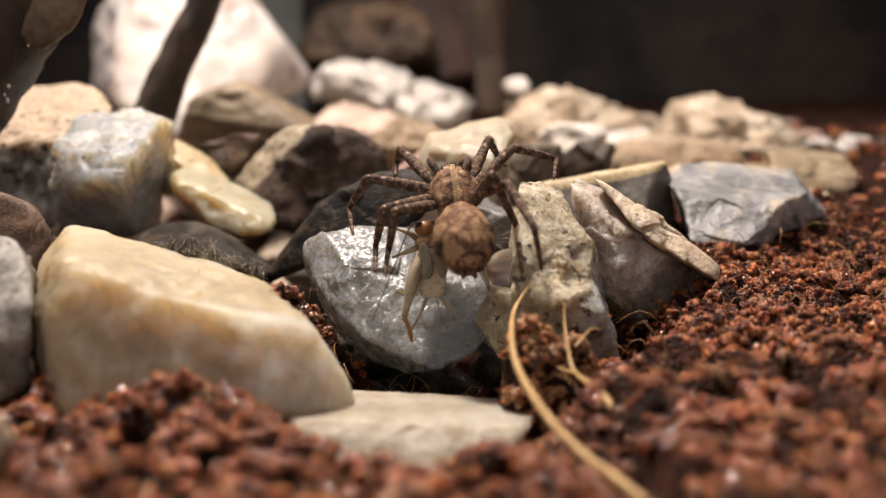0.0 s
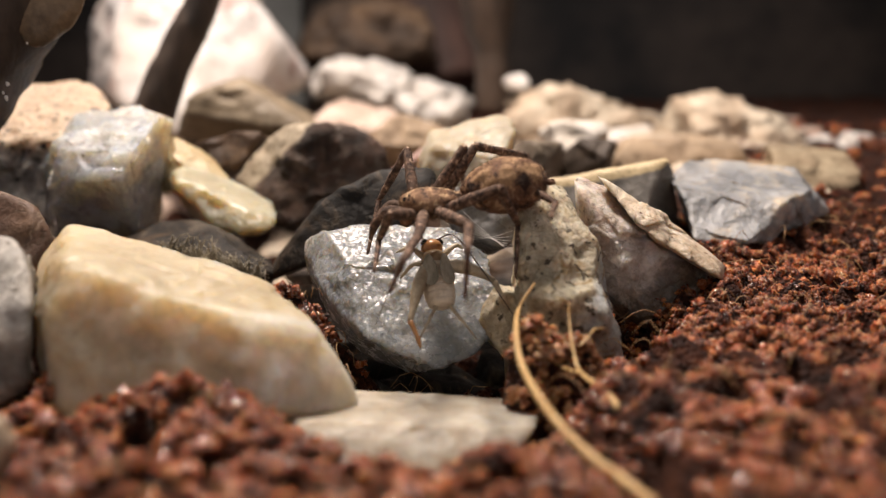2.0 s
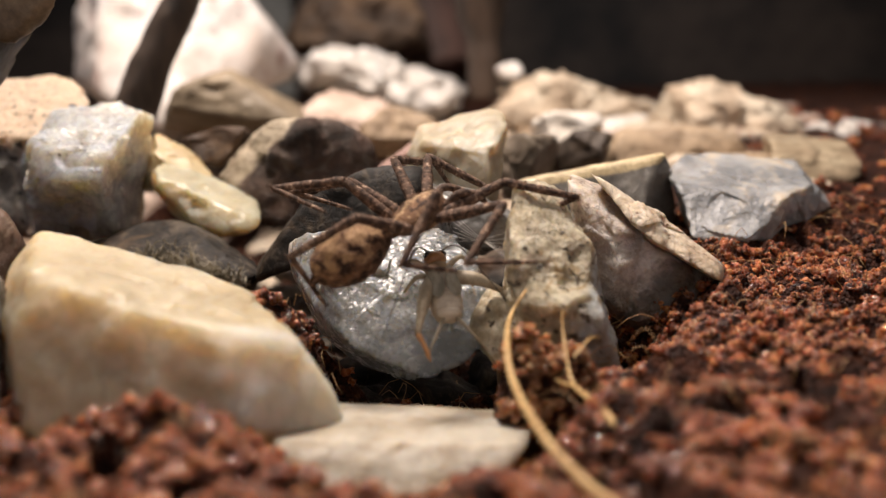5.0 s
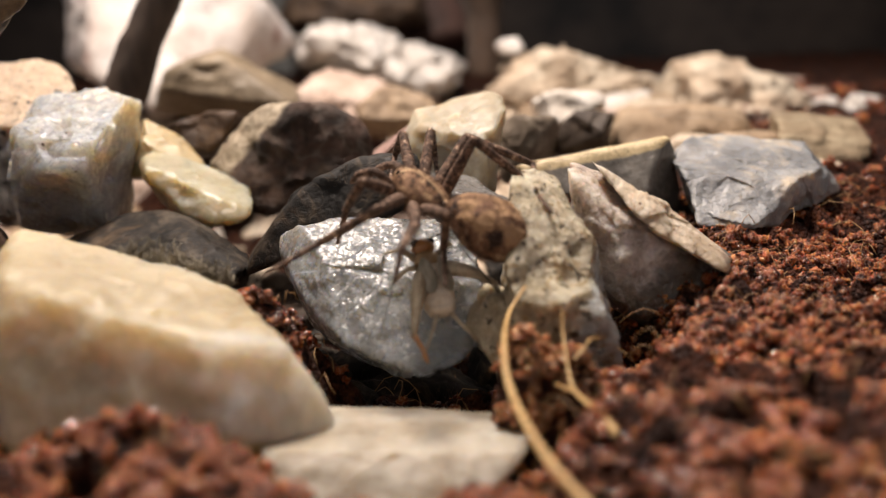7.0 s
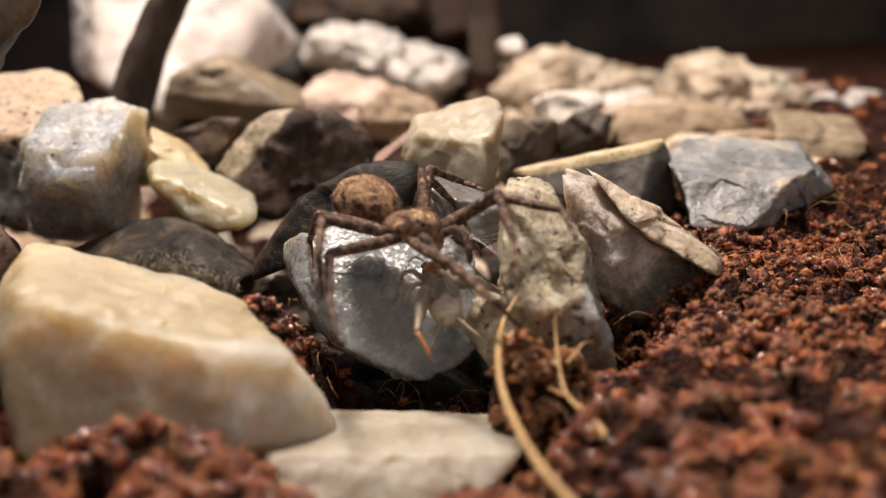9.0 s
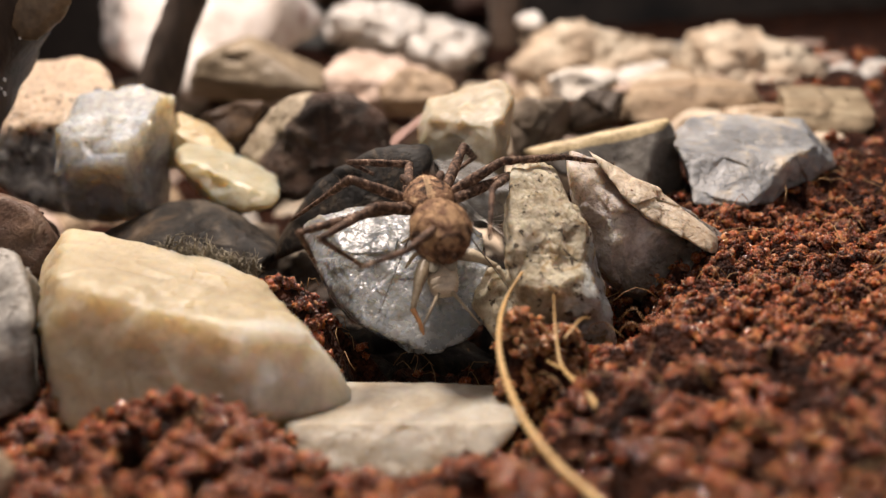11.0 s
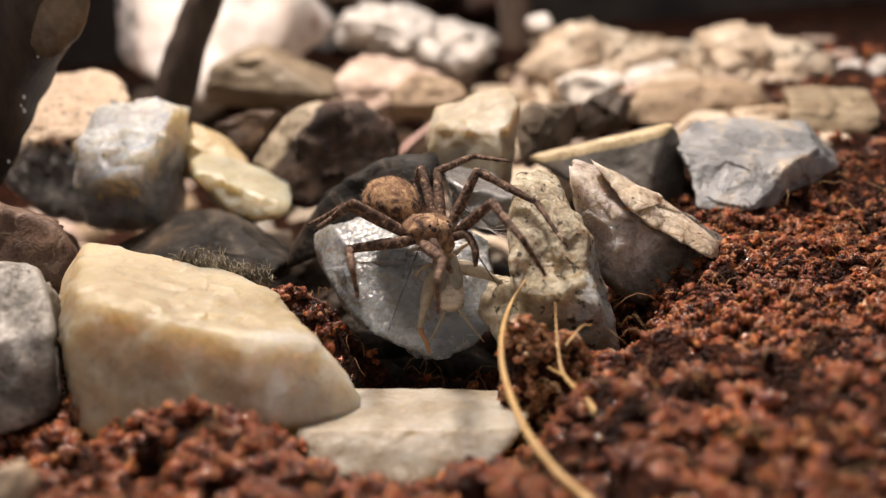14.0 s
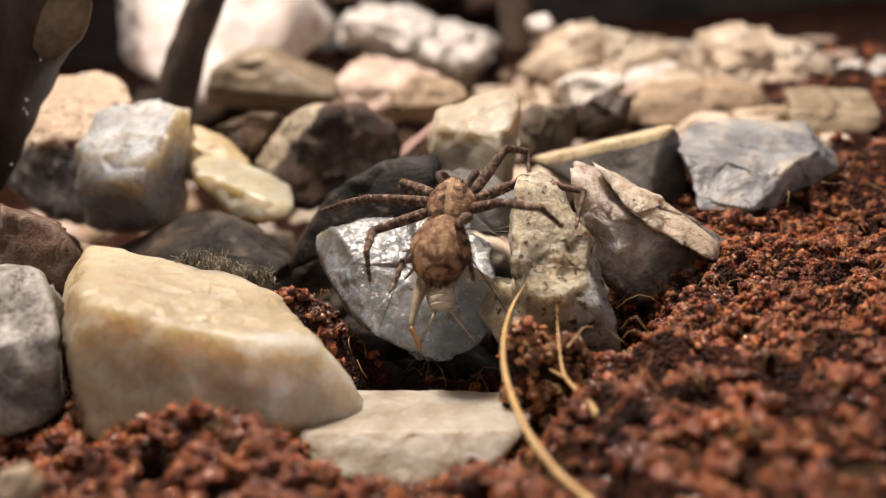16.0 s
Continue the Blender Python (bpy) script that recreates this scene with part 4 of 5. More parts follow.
def bristles(surface, count, length, seed, back=(0, -0.6, 0.15), thick=0.00003):
    """Fine hairs standing on a surface given as vertices and faces; each is a slim blade."""
    rng = np.random.default_rng(seed)
    v = np.array(surface[0])
    vs, fs = [], []
    for i in range(count):
        f = surface[1][int(rng.integers(len(surface[1])))]
        a = v[f[0]] + (v[f[1]] - v[f[0]]) * rng.random() * 0.5 + (v[f[2]] - v[f[0]]) * rng.random() * 0.5
        nrm = np.cross(v[f[1]] - v[f[0]], v[f[2]] - v[f[0]])
        nrm /= np.linalg.norm(nrm) + 1e-12
        way = nrm + np.array(back) + rng.normal(size=3) * 0.3
        way /= np.linalg.norm(way)
        side = np.cross(way, rng.normal(size=3))
        side *= thick / (np.linalg.norm(side) + 1e-12)
        tip = a + way * length * rng.uniform(0.5, 1.2)
        n = len(vs)
        vs += [tuple(a - side), tuple(a + side), tuple(tip)]
        fs.append((n, n + 1, n + 2))
    return vs, fs


LEG_LENGTHS = (0.0108, 0.0112, 0.0100)
HIPS = [(sx * 0.0030, y, -0.0008) for sx in (1, -1) for y in (0.0027, 0.0010, -0.0008, -0.0024)]


def leg_tube(stations, sides=9):
    """A leg section along +z: stations of (z mm, radius mm, sideways mm)."""
    pts = [(0, s[2] * 0.001, s[0] * 0.001) for s in stations]
    return tube(pts, [s[1] * 0.00074 for s in stations], sides)


def build_spider():
    sp = new("spider")
    tagged(sp, "mottled brown hairy hunting spider crouching over its prey", "spider")
    def carapace(u):
        head = max(0.0, u[1])
        return (1 - 0.42 * head ** 1.5, 1, 1 - 0.25 * max(0, -u[1]), 0.55 * head if u[2] > 0 else 0)
    surf = blob((4.1, 4.9, 2.5), carapace, 4, rough=0.15)
    ceph = part("cephalothorax", surf, M_CEPH, sp, "brown carapace with a paler middle band")
    part("hair", bristles(surf, 1500, 0.0009, 3), M_HAIR, ceph)
    def belly(u):
        return (1 - 0.22 * max(0, u[1]) - 0.10 * max(0, -u[1]) ** 2, 1, 1 - 0.2 * max(0, u[1]), 0)
    surf = blob((4.7, 6.7, 4.4), belly, 5, (0, -11.5, 1.0), rough=0.25)
    abd = part("abdomen", surf, M_ABD, sp, "plump egg-shaped mottled brown abdomen")
    part("hair", bristles(surf, 2600, 0.0007, 4), M_HAIR, abd)
    part("pedicel", tube([(0, -0.0036, 0), (0, -0.0060, 0.0003)], [0.0011, 0.0011]), M_CEPH, sp)
    for sx in (1, -1):
        part("spinneret", tube([(sx * 0.0006, -0.0175, 0.0006), (sx * 0.0009, -0.0192, 0.0004)], [0.0006, 0.0003]), M_ABD, sp)
        part("chelicera", blob((0.95, 1.1, 1.7), None, 3, (sx * 1.05, 4.1, -1.3)), M_CEPH, sp)
        pts = smooth_path([(sx * 0.0017, 0.0036, -0.0008), (sx * 0.0030, 0.0062, 0.0004), (sx * 0.0030, 0.0085, -0.0012), (sx * 0.0022, 0.0098, -0.0036)], 14)
        part("pedipalp", tube(pts, np.interp(np.linspace(0, 1, 14), [0, 0.5, 0.8, 1], [0.0007, 0.0006, 0.00062, 0.0003])), M_LEG, sp)
        for x, y, z, r in ((0.55, 4.05, 1.15, 0.40), (1.35, 3.65, 1.35, 0.42), (0.5, 3.4, 1.85, 0.30), (1.6, 2.9, 1.75, 0.30)):
            part("eye", blob((r, r, r), None, 3, (sx * x, y, z)), M_EYE, sp)
    upper = leg_tube([(-0.3, 0.6, 0), (0.6, 1.0, 0), (2, 1.22, 0), (5, 1.28, 0), (8.6, 1.05, 0), (10.2, 0.98, 0), (10.9, 0.7, 0)])
    lower = leg_tube([(-0.5, 0.55, 0), (0.2, 0.92, 0), (1.4, 1.0, 0), (2.8, 0.84, 0), (3.4, 0.80, 0), (5.4, 0.92, 0), (8.6, 0.80, 0), (10.4, 0.66, 0), (11.3, 0.60, 0), (11.5, 0.4, 0)])
    foot = leg_tube([(-0.3, 0.4, 0), (0.2, 0.62, 0), (3.0, 0.56, 0), (6.0, 0.46, 0), (6.4, 0.38, 0), (6.8, 0.46, 0), (9.0, 0.38, 0), (9.8, 0.26, 0), (10.0, 0.1, 0)])
    legs = []
    for k, (surf, count, ln) in enumerate(((upper, 300, 0.0005), (lower, 300, 0.0007), (foot, 220, 0.0007))):
        hv, hf = bristles(surf, count, ln, 20 + k, (0, 0, 0.5), 0.000025)
        pieces = (surf[0] + hv, list(surf[1]) + [tuple(n + len(surf[0]) for n in f) for f in hf])
        nm = ("upper_leg", "lower_leg", "foot")[k]
        first = part(nm, pieces, M_LEG, sp, ("thick speckled upper leg", "ringed brown lower leg with fine bristles", "slim dark foot")[k])
        row = [first]
        for i in range(7):
            ob = new(nm, first.data)
            ob.parent = sp
            ob["label"] = first["label"]
            row.append(ob)
        legs.append(row)
    return sp, list(zip(*legs))


def ringed(stations, rings, sides=28):
    """A segmented body along -y: stations of (y mm, half-width mm, half-height mm)."""
    ys = np.linspace(stations[0][0], stations[-1][0], rings)
    src = [-q[0] for q in stations]
    vs, fs = [], []
    for y in ys:
        w, h = (float(np.interp(-y, src, [q[k] for q in stations])) for k in (1, 2))
        groove = 1 - 0.07 * max(0.0, math.cos(2 * math.pi * y / 1.1)) ** 3
        for k in range(sides):
            a = 2 * math.pi * k / sides
            c, d = math.cos(a), math.sin(a)
            vs.append((0.001 * groove * w * math.copysign(abs(c) ** 0.8, c), 0.001 * y, 0.001 * groove * h * math.copysign(abs(d) ** 0.8, d)))
    for i in range(rings - 1):
        for k in range(sides):
            p, q = i * sides + k, i * sides + (k + 1) % sides
            fs.append((p, p + sides, q + sides, q))
    return vs, fs + [tuple(range(sides)), tuple(range(len(vs) - sides, len(vs)))[::-1]]


def build_cricket():
    """Prey: origin at the head, body along -y."""
    cr = new("cricket")
    tagged(cr, "pale tan cricket held in the spider's jaws", "cricket")
    part("head", blob((1.8, 1.4, 1.7), None, 3, rough=0.1), M_CR_HEAD, cr, "orange-brown head")
    part("neck_shield", blob((2.1, 1.6, 1.8), None, 3, (0, -2.3, 0.1), rough=0.15), M_CR_SHIELD, cr, "tan saddle behind the head")
    part("abdomen", ringed([(-3.0, 1.6, 1.5), (-4.0, 2.2, 1.9), (-6.5, 2.5, 2.0), (-9.0, 2.4, 1.9), (-10.3, 2.1, 1.6), (-10.9, 1.6, 1.2), (-11.1, 0.8, 0.6)], 70), M_CR_PALE, cr, "blunt cream abdomen in rings")
    for sx in (1, -1):
        part("wing", blob((1.15, 2.9, 0.22), lambda u: (1 - 0.25 * u[1], 1, 1, -0.45 * u[0] * sx), 3, (sx * 1.35, -5.3, 2.0)), M_CR_WING, cr, "short grey-olive wing")
        limb = [(1.5, -3.8, 0.6), (5.0, -5.4, 1.7), (8.6, -7.6, 1.2)] if sx > 0 else [(1.6, -3.8, 0.8), (3.6, -8.4, 1.5), (5.4, -13.6, 1.0)]
        shin = [(8.6, -7.6, 1.2), (9.6, -9.6, 0.2), (10.4, -12.0, -1.2)] if sx > 0 else [(5.4, -13.6, 1.0), (4.7, -15.6, 0.6), (4.2, -17.6, -0.2)]
        pts = smooth_path([(sx * 0.001 * q[0], 0.001 * q[1], 0.001 * q[2]) for q in limb], 14)
        hl = part("hind_leg", tube(pts, np.interp(np.linspace(0, 1, 14), [0, 0.25, 0.5, 0.85, 1], [0.0007, 0.0011, 0.00105, 0.0005, 0.00045]), 12), M_CR_LIMB, cr, "long olive hind leg")
        pts = smooth_path([(sx * 0.001 * q[0], 0.001 * q[1], 0.001 * q[2]) for q in shin], 8)
        part("shin", tube(pts, [0.00048, 0.0004, 0.00036, 0.00034, 0.00032, 0.00040, 0.0003, 0.00012]), M_CR_HEAD if sx < 0 else M_CR_LIMB, hl)
        for y0, y1 in ((-0.0015, 0.0010), (-0.0028, -0.0040)):
            part("leg", tube(smooth_path([(sx * 0.0013, y0, -0.0006), (sx * 0.0036, (y0 + y1) / 2, 0.0008), (sx * 0.0054, y1, -0.0020)], 8), [0.0005, 0.0005, 0.00045, 0.0004, 0.00035, 0.0003, 0.00025, 0.00015]), M_CR_LIMB, cr)
        part("antenna", tube(smooth_path([(sx * 0.0007, 0.0009, 0.0009), (sx * 0.0034, 0.0002, 0.0028), (sx * 0.0070, -0.0066, 0.0022), (sx * 0.0105, -0.0135, 0.0008)], 16), np.linspace(0.00015, 0.00007, 16), 5), M_CR_DARK, cr)
        part("cercus", tube([(sx * 0.0009, -0.0106, 0.0004), (sx * 0.0026, -0.0136, 0.0002), (sx * 0.0046, -0.0166, -0.0006)], [0.00034, 0.00024, 0.0001], 6), M_CR_LIMB, cr)
        part("eye", blob((0.5, 0.5, 0.65), None, 2, (sx * 1.35, 0.6, 0.6)), M_EYE, cr)
    return cr


spider, spider_legs = build_spider()
cricket = build_cricket()


# ---- small things ----
def scale_of_bark():
    """A loose rounded scale of bark on the branch."""
    vs, fs = blob((6.2, 2.6, 9.5), lambda u: (1 - 0.3 * max(0, -u[2]), 1, 1, 0), 4, rough=0.5, seed=4)
    ob = part("bark_scale", (vs, fs), M_SCALE, bark, "rounded tan scale of bark")
    ob.location = (-0.0739, 0.1670, 0.0546)
    ob.rotation_euler = (radians(-8), radians(24), 0)
    return ob


scale_of_bark()


def fleck(at, size, seed):
    """A speck of pale lichen on the bark."""
    vs, fs = blob((size, 0.35 * size, size * 1.3), None, 3, rough=size * 0.9, seed=seed)
    ob = part("lichen_fleck", (vs, fs), M_CHALKW, bark, "tiny white lichen fleck")
    ob.location = at
    return ob


for k, (x, z, size) in enumerate(((-0.0813, 0.0393, 0.34), (-0.0821, 0.0378, 0.22), (-0.0818, 0.0367, 0.36), (-0.0871, 0.0271, 0.26), (-0.0768, 0.0466, 0.20))):
    fleck((x, 0.1622, z), size, k)


def fibres(count, xlim, ylim, seed):
    """Fine coconut fibres strewn on the coir, one mesh."""
    rng = np.random.default_rng(seed)
    vs, fs = [], []
    for i in range(count):
        x, y, a = rng.uniform(*xlim), rng.uniform(*ylim), rng.uniform(0, 6.28)
        ln = rng.uniform(0.002, 0.008)
        pts, bend = [], rng.normal() * 0.9
        for k in range(5):
            f = k / 4
            b = a + bend * f
            px, py = x + ln * f * math.cos(b), y + ln * f * math.sin(b)
            pts.append((px, py, coir_height(x, y) + 0.0012 + 0.0022 * math.sin(math.pi * f) * rng.uniform(0.5, 1.2)))
        v, f_ = tube(pts, [0.00007] * 5, 5)
        fs += [tuple(k + len(vs) for k in q) for q in f_]
        vs += v
    return tagged(part("coir_fibres", (vs, fs), M_FIBRE), "thin pale brown coconut fibres on the coir", "fibre", kind="stuff")


fibres(420, (-0.05, 0.11), (0.062, 0.19), 12)


def moss_tuft():
    """A fringe of dry fibres along the upper edge of the honey stone."""
    rng = np.random.default_rng(5)
    a, b = Vector((-0.0433, 0.1280, 0.0144)), Vector((-0.0298, 0.1290, 0.0094))
    vs, fs = [], []
    for i in range(480):
        p = a.lerp(b, rng.random()) + Vector(rng.normal(size=3)) * 0.0008 + Vector((0, 0, 0.0005))
        way = Vector((rng.normal() * 0.8, rng.normal() * 0.6, 0.7 + rng.random())).normalized()
        mid = p + way * 0.0007 + Vector(rng.normal(size=3)) * 0.0003
        tip = mid + Vector(rng.normal(size=3)) * 0.0006
        v, f_ = tube([p - way * 0.001, mid, tip], [0.00008, 0.00008, 0.00004], 4)
        fs += [tuple(k + len(vs) for k in q) for q in f_]
        vs += v
    return tagged(part("moss_tuft", (vs, fs), M_MOSS), "dry fibrous moss fringe along a stone's edge", "moss", kind="stuff")


moss_tuft()


def thread(a, b, sag, r=0.00004):
    a, b = Vector(a), Vector(b)
    pts = [a.lerp(b, k / 10) - Vector((0, 0, sag * math.sin(math.pi * k / 10))) for k in range(11)]
    return tagged(part("silk_and_glare_line", tube(pts, [r] * 11, 5), M_SILKGLARE), "fine white line: silk between stones and reflections on the glass", "thread", "silk threads")


# these two stand for reflections on the front glass, built as solid threads
thread((0.0485, 0.2150, 0.0231), (0.0941, 0.2150, 0.0203), 0.0004)
thread((0.0492, 0.2150, 0.0218), (0.0893, 0.2150, 0.0194), 0.0003)
# fan of real silk beside the prey
for k in range(7):
    thread(Vector((0.0019, 0.1460, 0.0120)) + Vector((0, 0, 0.0008 * k)), Vector((0.0104, 0.1310, 0.0167)) + Vector((0.0004 * k, 0, -0.0011 * k)), 0.0006, 0.000025)


def corner_light_strip(name, label, x0, x1, y, z0, z1):
    return tagged(part(name, box(x0, x1, y, y + 0.006, z0, z1), M_OUTLIGHT, smooth=False), label, "trim", kind="structure")


# outside light in the corner glass, put into a plain grey strip's colour
corner_light_strip("trim", "pale grey strip for outside light at the tank's back corner", -0.1161, -0.0914, 0.585, -0.02, 0.14)
slab = branch("bark_slab", "reddish-brown cork bark slab leaning on the back wall", [(-0.0157, 0.5300, 0.1570), (-0.0141, 0.5300, 0.0845), (-0.0005, 0.5100, 0.0277)], [0.024, 0.026, 0.022], M_SLABBARK, amp=0.002)
tagged(slab, category="bark")


# ---- motion ----
# seconds, place of the fore-body in metres, pitch and heading in degrees: it circles its prey
SPIDER_ROWS = [
    (0, 0.0007, 0.1355, 0.0223, 35, 7),
    (0.5, 0.0022, 0.1355, 0.0210, 34, 29),
    (1, -0.0012, 0.1355, 0.0220, 39, 61),
    (1.5, -0.0025, 0.1355, 0.0219, 10, 60),
    (2, -0.0034, 0.1310, 0.0207, -8, 88),
    (2.5, -0.0033, 0.1310, 0.0216, -23, 90),
    (3, -0.0041, 0.1310, 0.0201, -28, 140),
    (3.5, -0.0034, 0.1310, 0.0202, -9, 183),
    (4, -0.0045, 0.1310, 0.0185, 19, 209),
    (6.5, -0.0016, 0.1355, 0.0203, 30, 421),
    (7, -0.0023, 0.1355, 0.0208, 27, 423),
    (7.5, -0.0032, 0.1355, 0.0212, 11, 432),
    (8, -0.0047, 0.1311, 0.0191, -13, 471),
    (8.5, -0.0053, 0.1311, 0.0188, -10, 531),
    (9, -0.0029, 0.1311, 0.0179, -5, 581),
    (11.5, -0.0023, 0.1355, 0.0195, 21, 768),
    (12, -0.0031, 0.1340, 0.0213, 18, 806),
    (12.5, -0.0052, 0.1311, 0.0221, 21, 843),
    (13, -0.0054, 0.1311, 0.0223, 16, 864),
    (13.5, -0.0043, 0.1311, 0.0207, 1, 897),
    (14, -0.0031, 0.1311, 0.0164, -7, 936),
    (14.5, -0.0037, 0.1340, 0.0151, 0, 989),
    (15, -0.0016, 0.1354, 0.0154, 16, 1031),
    (15.5, 0.0000, 0.1354, 0.0177, 34, 1041),
    (16, 0.0004, 0.1355, 0.0198, 29, 1071),
]
CRICKET_ROWS = [
    (0, pose(-0.0040, 0.1345, 0.0163, 74, 0, 21)),
    (1, pose(-0.0029, 0.1345, 0.0152, 61, 0, 9)),
    (2, pose(-0.0034, 0.1345, 0.0129, 44, 0, 11)),
    (3, pose(-0.0024, 0.1345, 0.0116, 44, 0, 14)),
    (3.9, pose(-0.0009, 0.1345, 0.0106, 39, 0, 12)),
    (6.5, pose(-0.0019, 0.1345, 0.0129, 44, 0, 20)),
    (7, pose(-0.0022, 0.1345, 0.0125, 48, 0, 22)),
    (8, pose(-0.0024, 0.1345, 0.0132, 49, 0, 19)),
    (9.1, pose(-0.0005, 0.1345, 0.0099, 25, 0, 13)),
    (11.5, pose(-0.0016, 0.1345, 0.0130, 43, 0, 9)),
    (12.5, pose(-0.0014, 0.1345, 0.0135, 53, 0, 11)),
    (13.6, pose(-0.0013, 0.1345, 0.0143, 69, 0, 6)),
    (14.5, pose(-0.0013, 0.1345, 0.0092, 31, 0, 9)),
    (16, pose(-0.0029, 0.1345, 0.0124, 49, 0, 7)),
]
# each leg: seconds, then heading and rise in degrees, seen from the body, of the upper leg, the lower leg and the foot
LEG_ROWS = {}
LEG_ROWS[0] = [(0, -24, 4, -29, -53, 177, 31), (0.5, -19, 13, -9, -58, 133, 1), (1, -58, 15, -72, -35, 113, -1), (1.5, -54, 36, -55, -28, 117, -11), (2, -86, 52, -35, -45, 64, -52), (2.5, -60, 43, -42, -23, 18, -35), (3, -35, 65, -75, -49, 31, -8), (3.5, -38, 39, -6, -10, -170, -57), (4, 18, -8, -22, -25, 154, -21), (6.5, -49, 13, -68, -39, 117, 3), (7, -42, 18, -67, -39, 118, -4), (7.5, -70, 49, -50, -35, 94, -15), (8, -70, 34, 61, 0, -73, -39), (8.5, 15, 8, -157, -25, 1, 7), (9, -7, -3, -14, -6, 103, -40), (11.5, -36, 23, -30, -46, 129, -2), (12, -62, 32, -46, -48, 47, -41), (12.5, 32, 18, -99, -29, -103, -52), (13, 0, 8, -123, -31, 41, -26), (13.5, -15, 4, -161, -33, 18, -18), (14, -16, 8, -37, 9, 148, -52), (14.5, -58, 26, -46, 3, 40, -27), (15, 27, -30, -98, 14, -91, -11), (15.5, 33, -29, -67, 35, -77, 32), (16, -28, 9, -16, -43, -172, 10)]
LEG_ROWS[1] = [(0, -47, 12, -68, -31, 163, 21), (0.5, -51, 27, -88, -14, 143, 13), (1, -76, 70, -95, 9, -102, -28), (1.5, -66, 45, -70, -28, -68, -34), (2, -173, 48, -85, -21, -85, -22), (2.5, -136, 40, -82, -23, -80, -21), (3, -104, 19, 33, -9, -83, -66), (3.5, -55, 37, -145, -56, -13, -24), (4, -29, -23, 180, 3, -45, -19), (6.5, -75, 41, -75, -43, 114, 8), (7, -54, 33, -82, -36, 121, 3), (7.5, -110, 44, -78, -27, -79, -28), (8, 178, 48, -102, -18, -99, -28), (8.5, -23, 38, -151, -44, 13, -7), (9, -120, -11, -34, -7, -29, -10), (11.5, -81, 41, -90, -11, -88, -21), (12, -62, 28, -94, -25, 97, 3), (12.5, -112, 37, 59, -11, -120, -14), (13, -89, 23, 35, -22, -124, -28), (13.5, -64, 31, -151, -30, 2, -10), (14, -115, -4, -25, 7, 148, -49), (14.5, -63, -1, -79, 2, 90, -47), (15, -117, -10, -117, 9, 46, -56), (15.5, -77, -2, -102, 9, -148, 16), (16, -53, -7, -117, 7, 175, 9)]
LEG_ROWS[2] = [(0, -147, 49, -170, 7, -73, -75), (0.5, -42, 0, -170, 38, 145, 16), (1, -70, 19, -145, 30, 118, 4), (1.5, -134, 64, -128, -23, 122, -18), (2, -174, 48, -137, -18, -104, -24), (2.5, -150, 42, -84, -26, -84, -22), (3, -166, 27, -123, -34, 37, 14), (3.5, -169, 15, -12, 8, -163, -35), (4, -82, 34, 170, -25, -27, -45), (6.5, -103, 43, -114, -13, 117, 11), (7, -80, 50, -151, -1, 118, -3), (7.5, -145, 61, -140, -15, 113, -17), (8, 177, 48, -111, -22, -108, -24), (8.5, -125, 6, -147, -42, 9, -12), (9, -122, 15, -36, -9, 145, -55), (11.5, -78, 18, 157, 13, 161, -8), (12, -124, 43, -85, -27, 87, 1), (12.5, -162, 61, -133, -2, -130, -15), (13, -117, 33, -132, -9, 38, -16), (13.5, -122, 30, -147, -28, -1, -7), (14, -118, 35, 175, -31, -41, 12), (14.5, -109, -1, -79, -2, 96, -48), (15, -142, 4, -124, 4, 70, -57), (15.5, -121, 16, 61, -54, -138, 20), (16, -132, 38, -133, 27, -24, -59)]
LEG_ROWS[3] = [(0, -162, 66, -111, -63, 173, 7), (0.5, -171, 61, 165, 6, 136, 5), (1, -82, 52, 147, 26, 138, 2), (1.5, 156, 52, -130, -28, 126, -4), (2, 179, 14, 122, -19, 81, -2), (2.5, -159, 1, 109, -36, 94, -39), (3, 168, 24, -134, -36, -131, -43), (3.5, 179, 17, -172, -25, -5, 1), (4, -150, 47, -177, -24, -28, -49), (6.5, 178, 38, 127, 16, 130, -9), (7, -164, 86, -139, -20, 136, 2), (7.5, -136, 60, -135, -20, 118, -16), (8, 158, -2, 108, -12, 76, -7), (8.5, -156, 28, -156, -29, 9, 6), (9, -145, 10, 158, -38, -31, -21), (11.5, 163, 28, 146, 11, 132, 14), (12, -122, 53, -127, -12, 107, -3), (12.5, 144, 50, -160, 4, -146, -9), (13, -144, 61, -137, -15, 39, -17), (13.5, -152, 37, -163, -22, 7, -4), (14, -145, 19, 175, -27, -44, 13), (14.5, -166, -5, -90, 4, 105, -48), (15, 157, -5, -130, 4, 76, -57), (15.5, -155, 38, 74, -67, -130, 11), (16, -177, 39, 7, -72, -165, 22)]
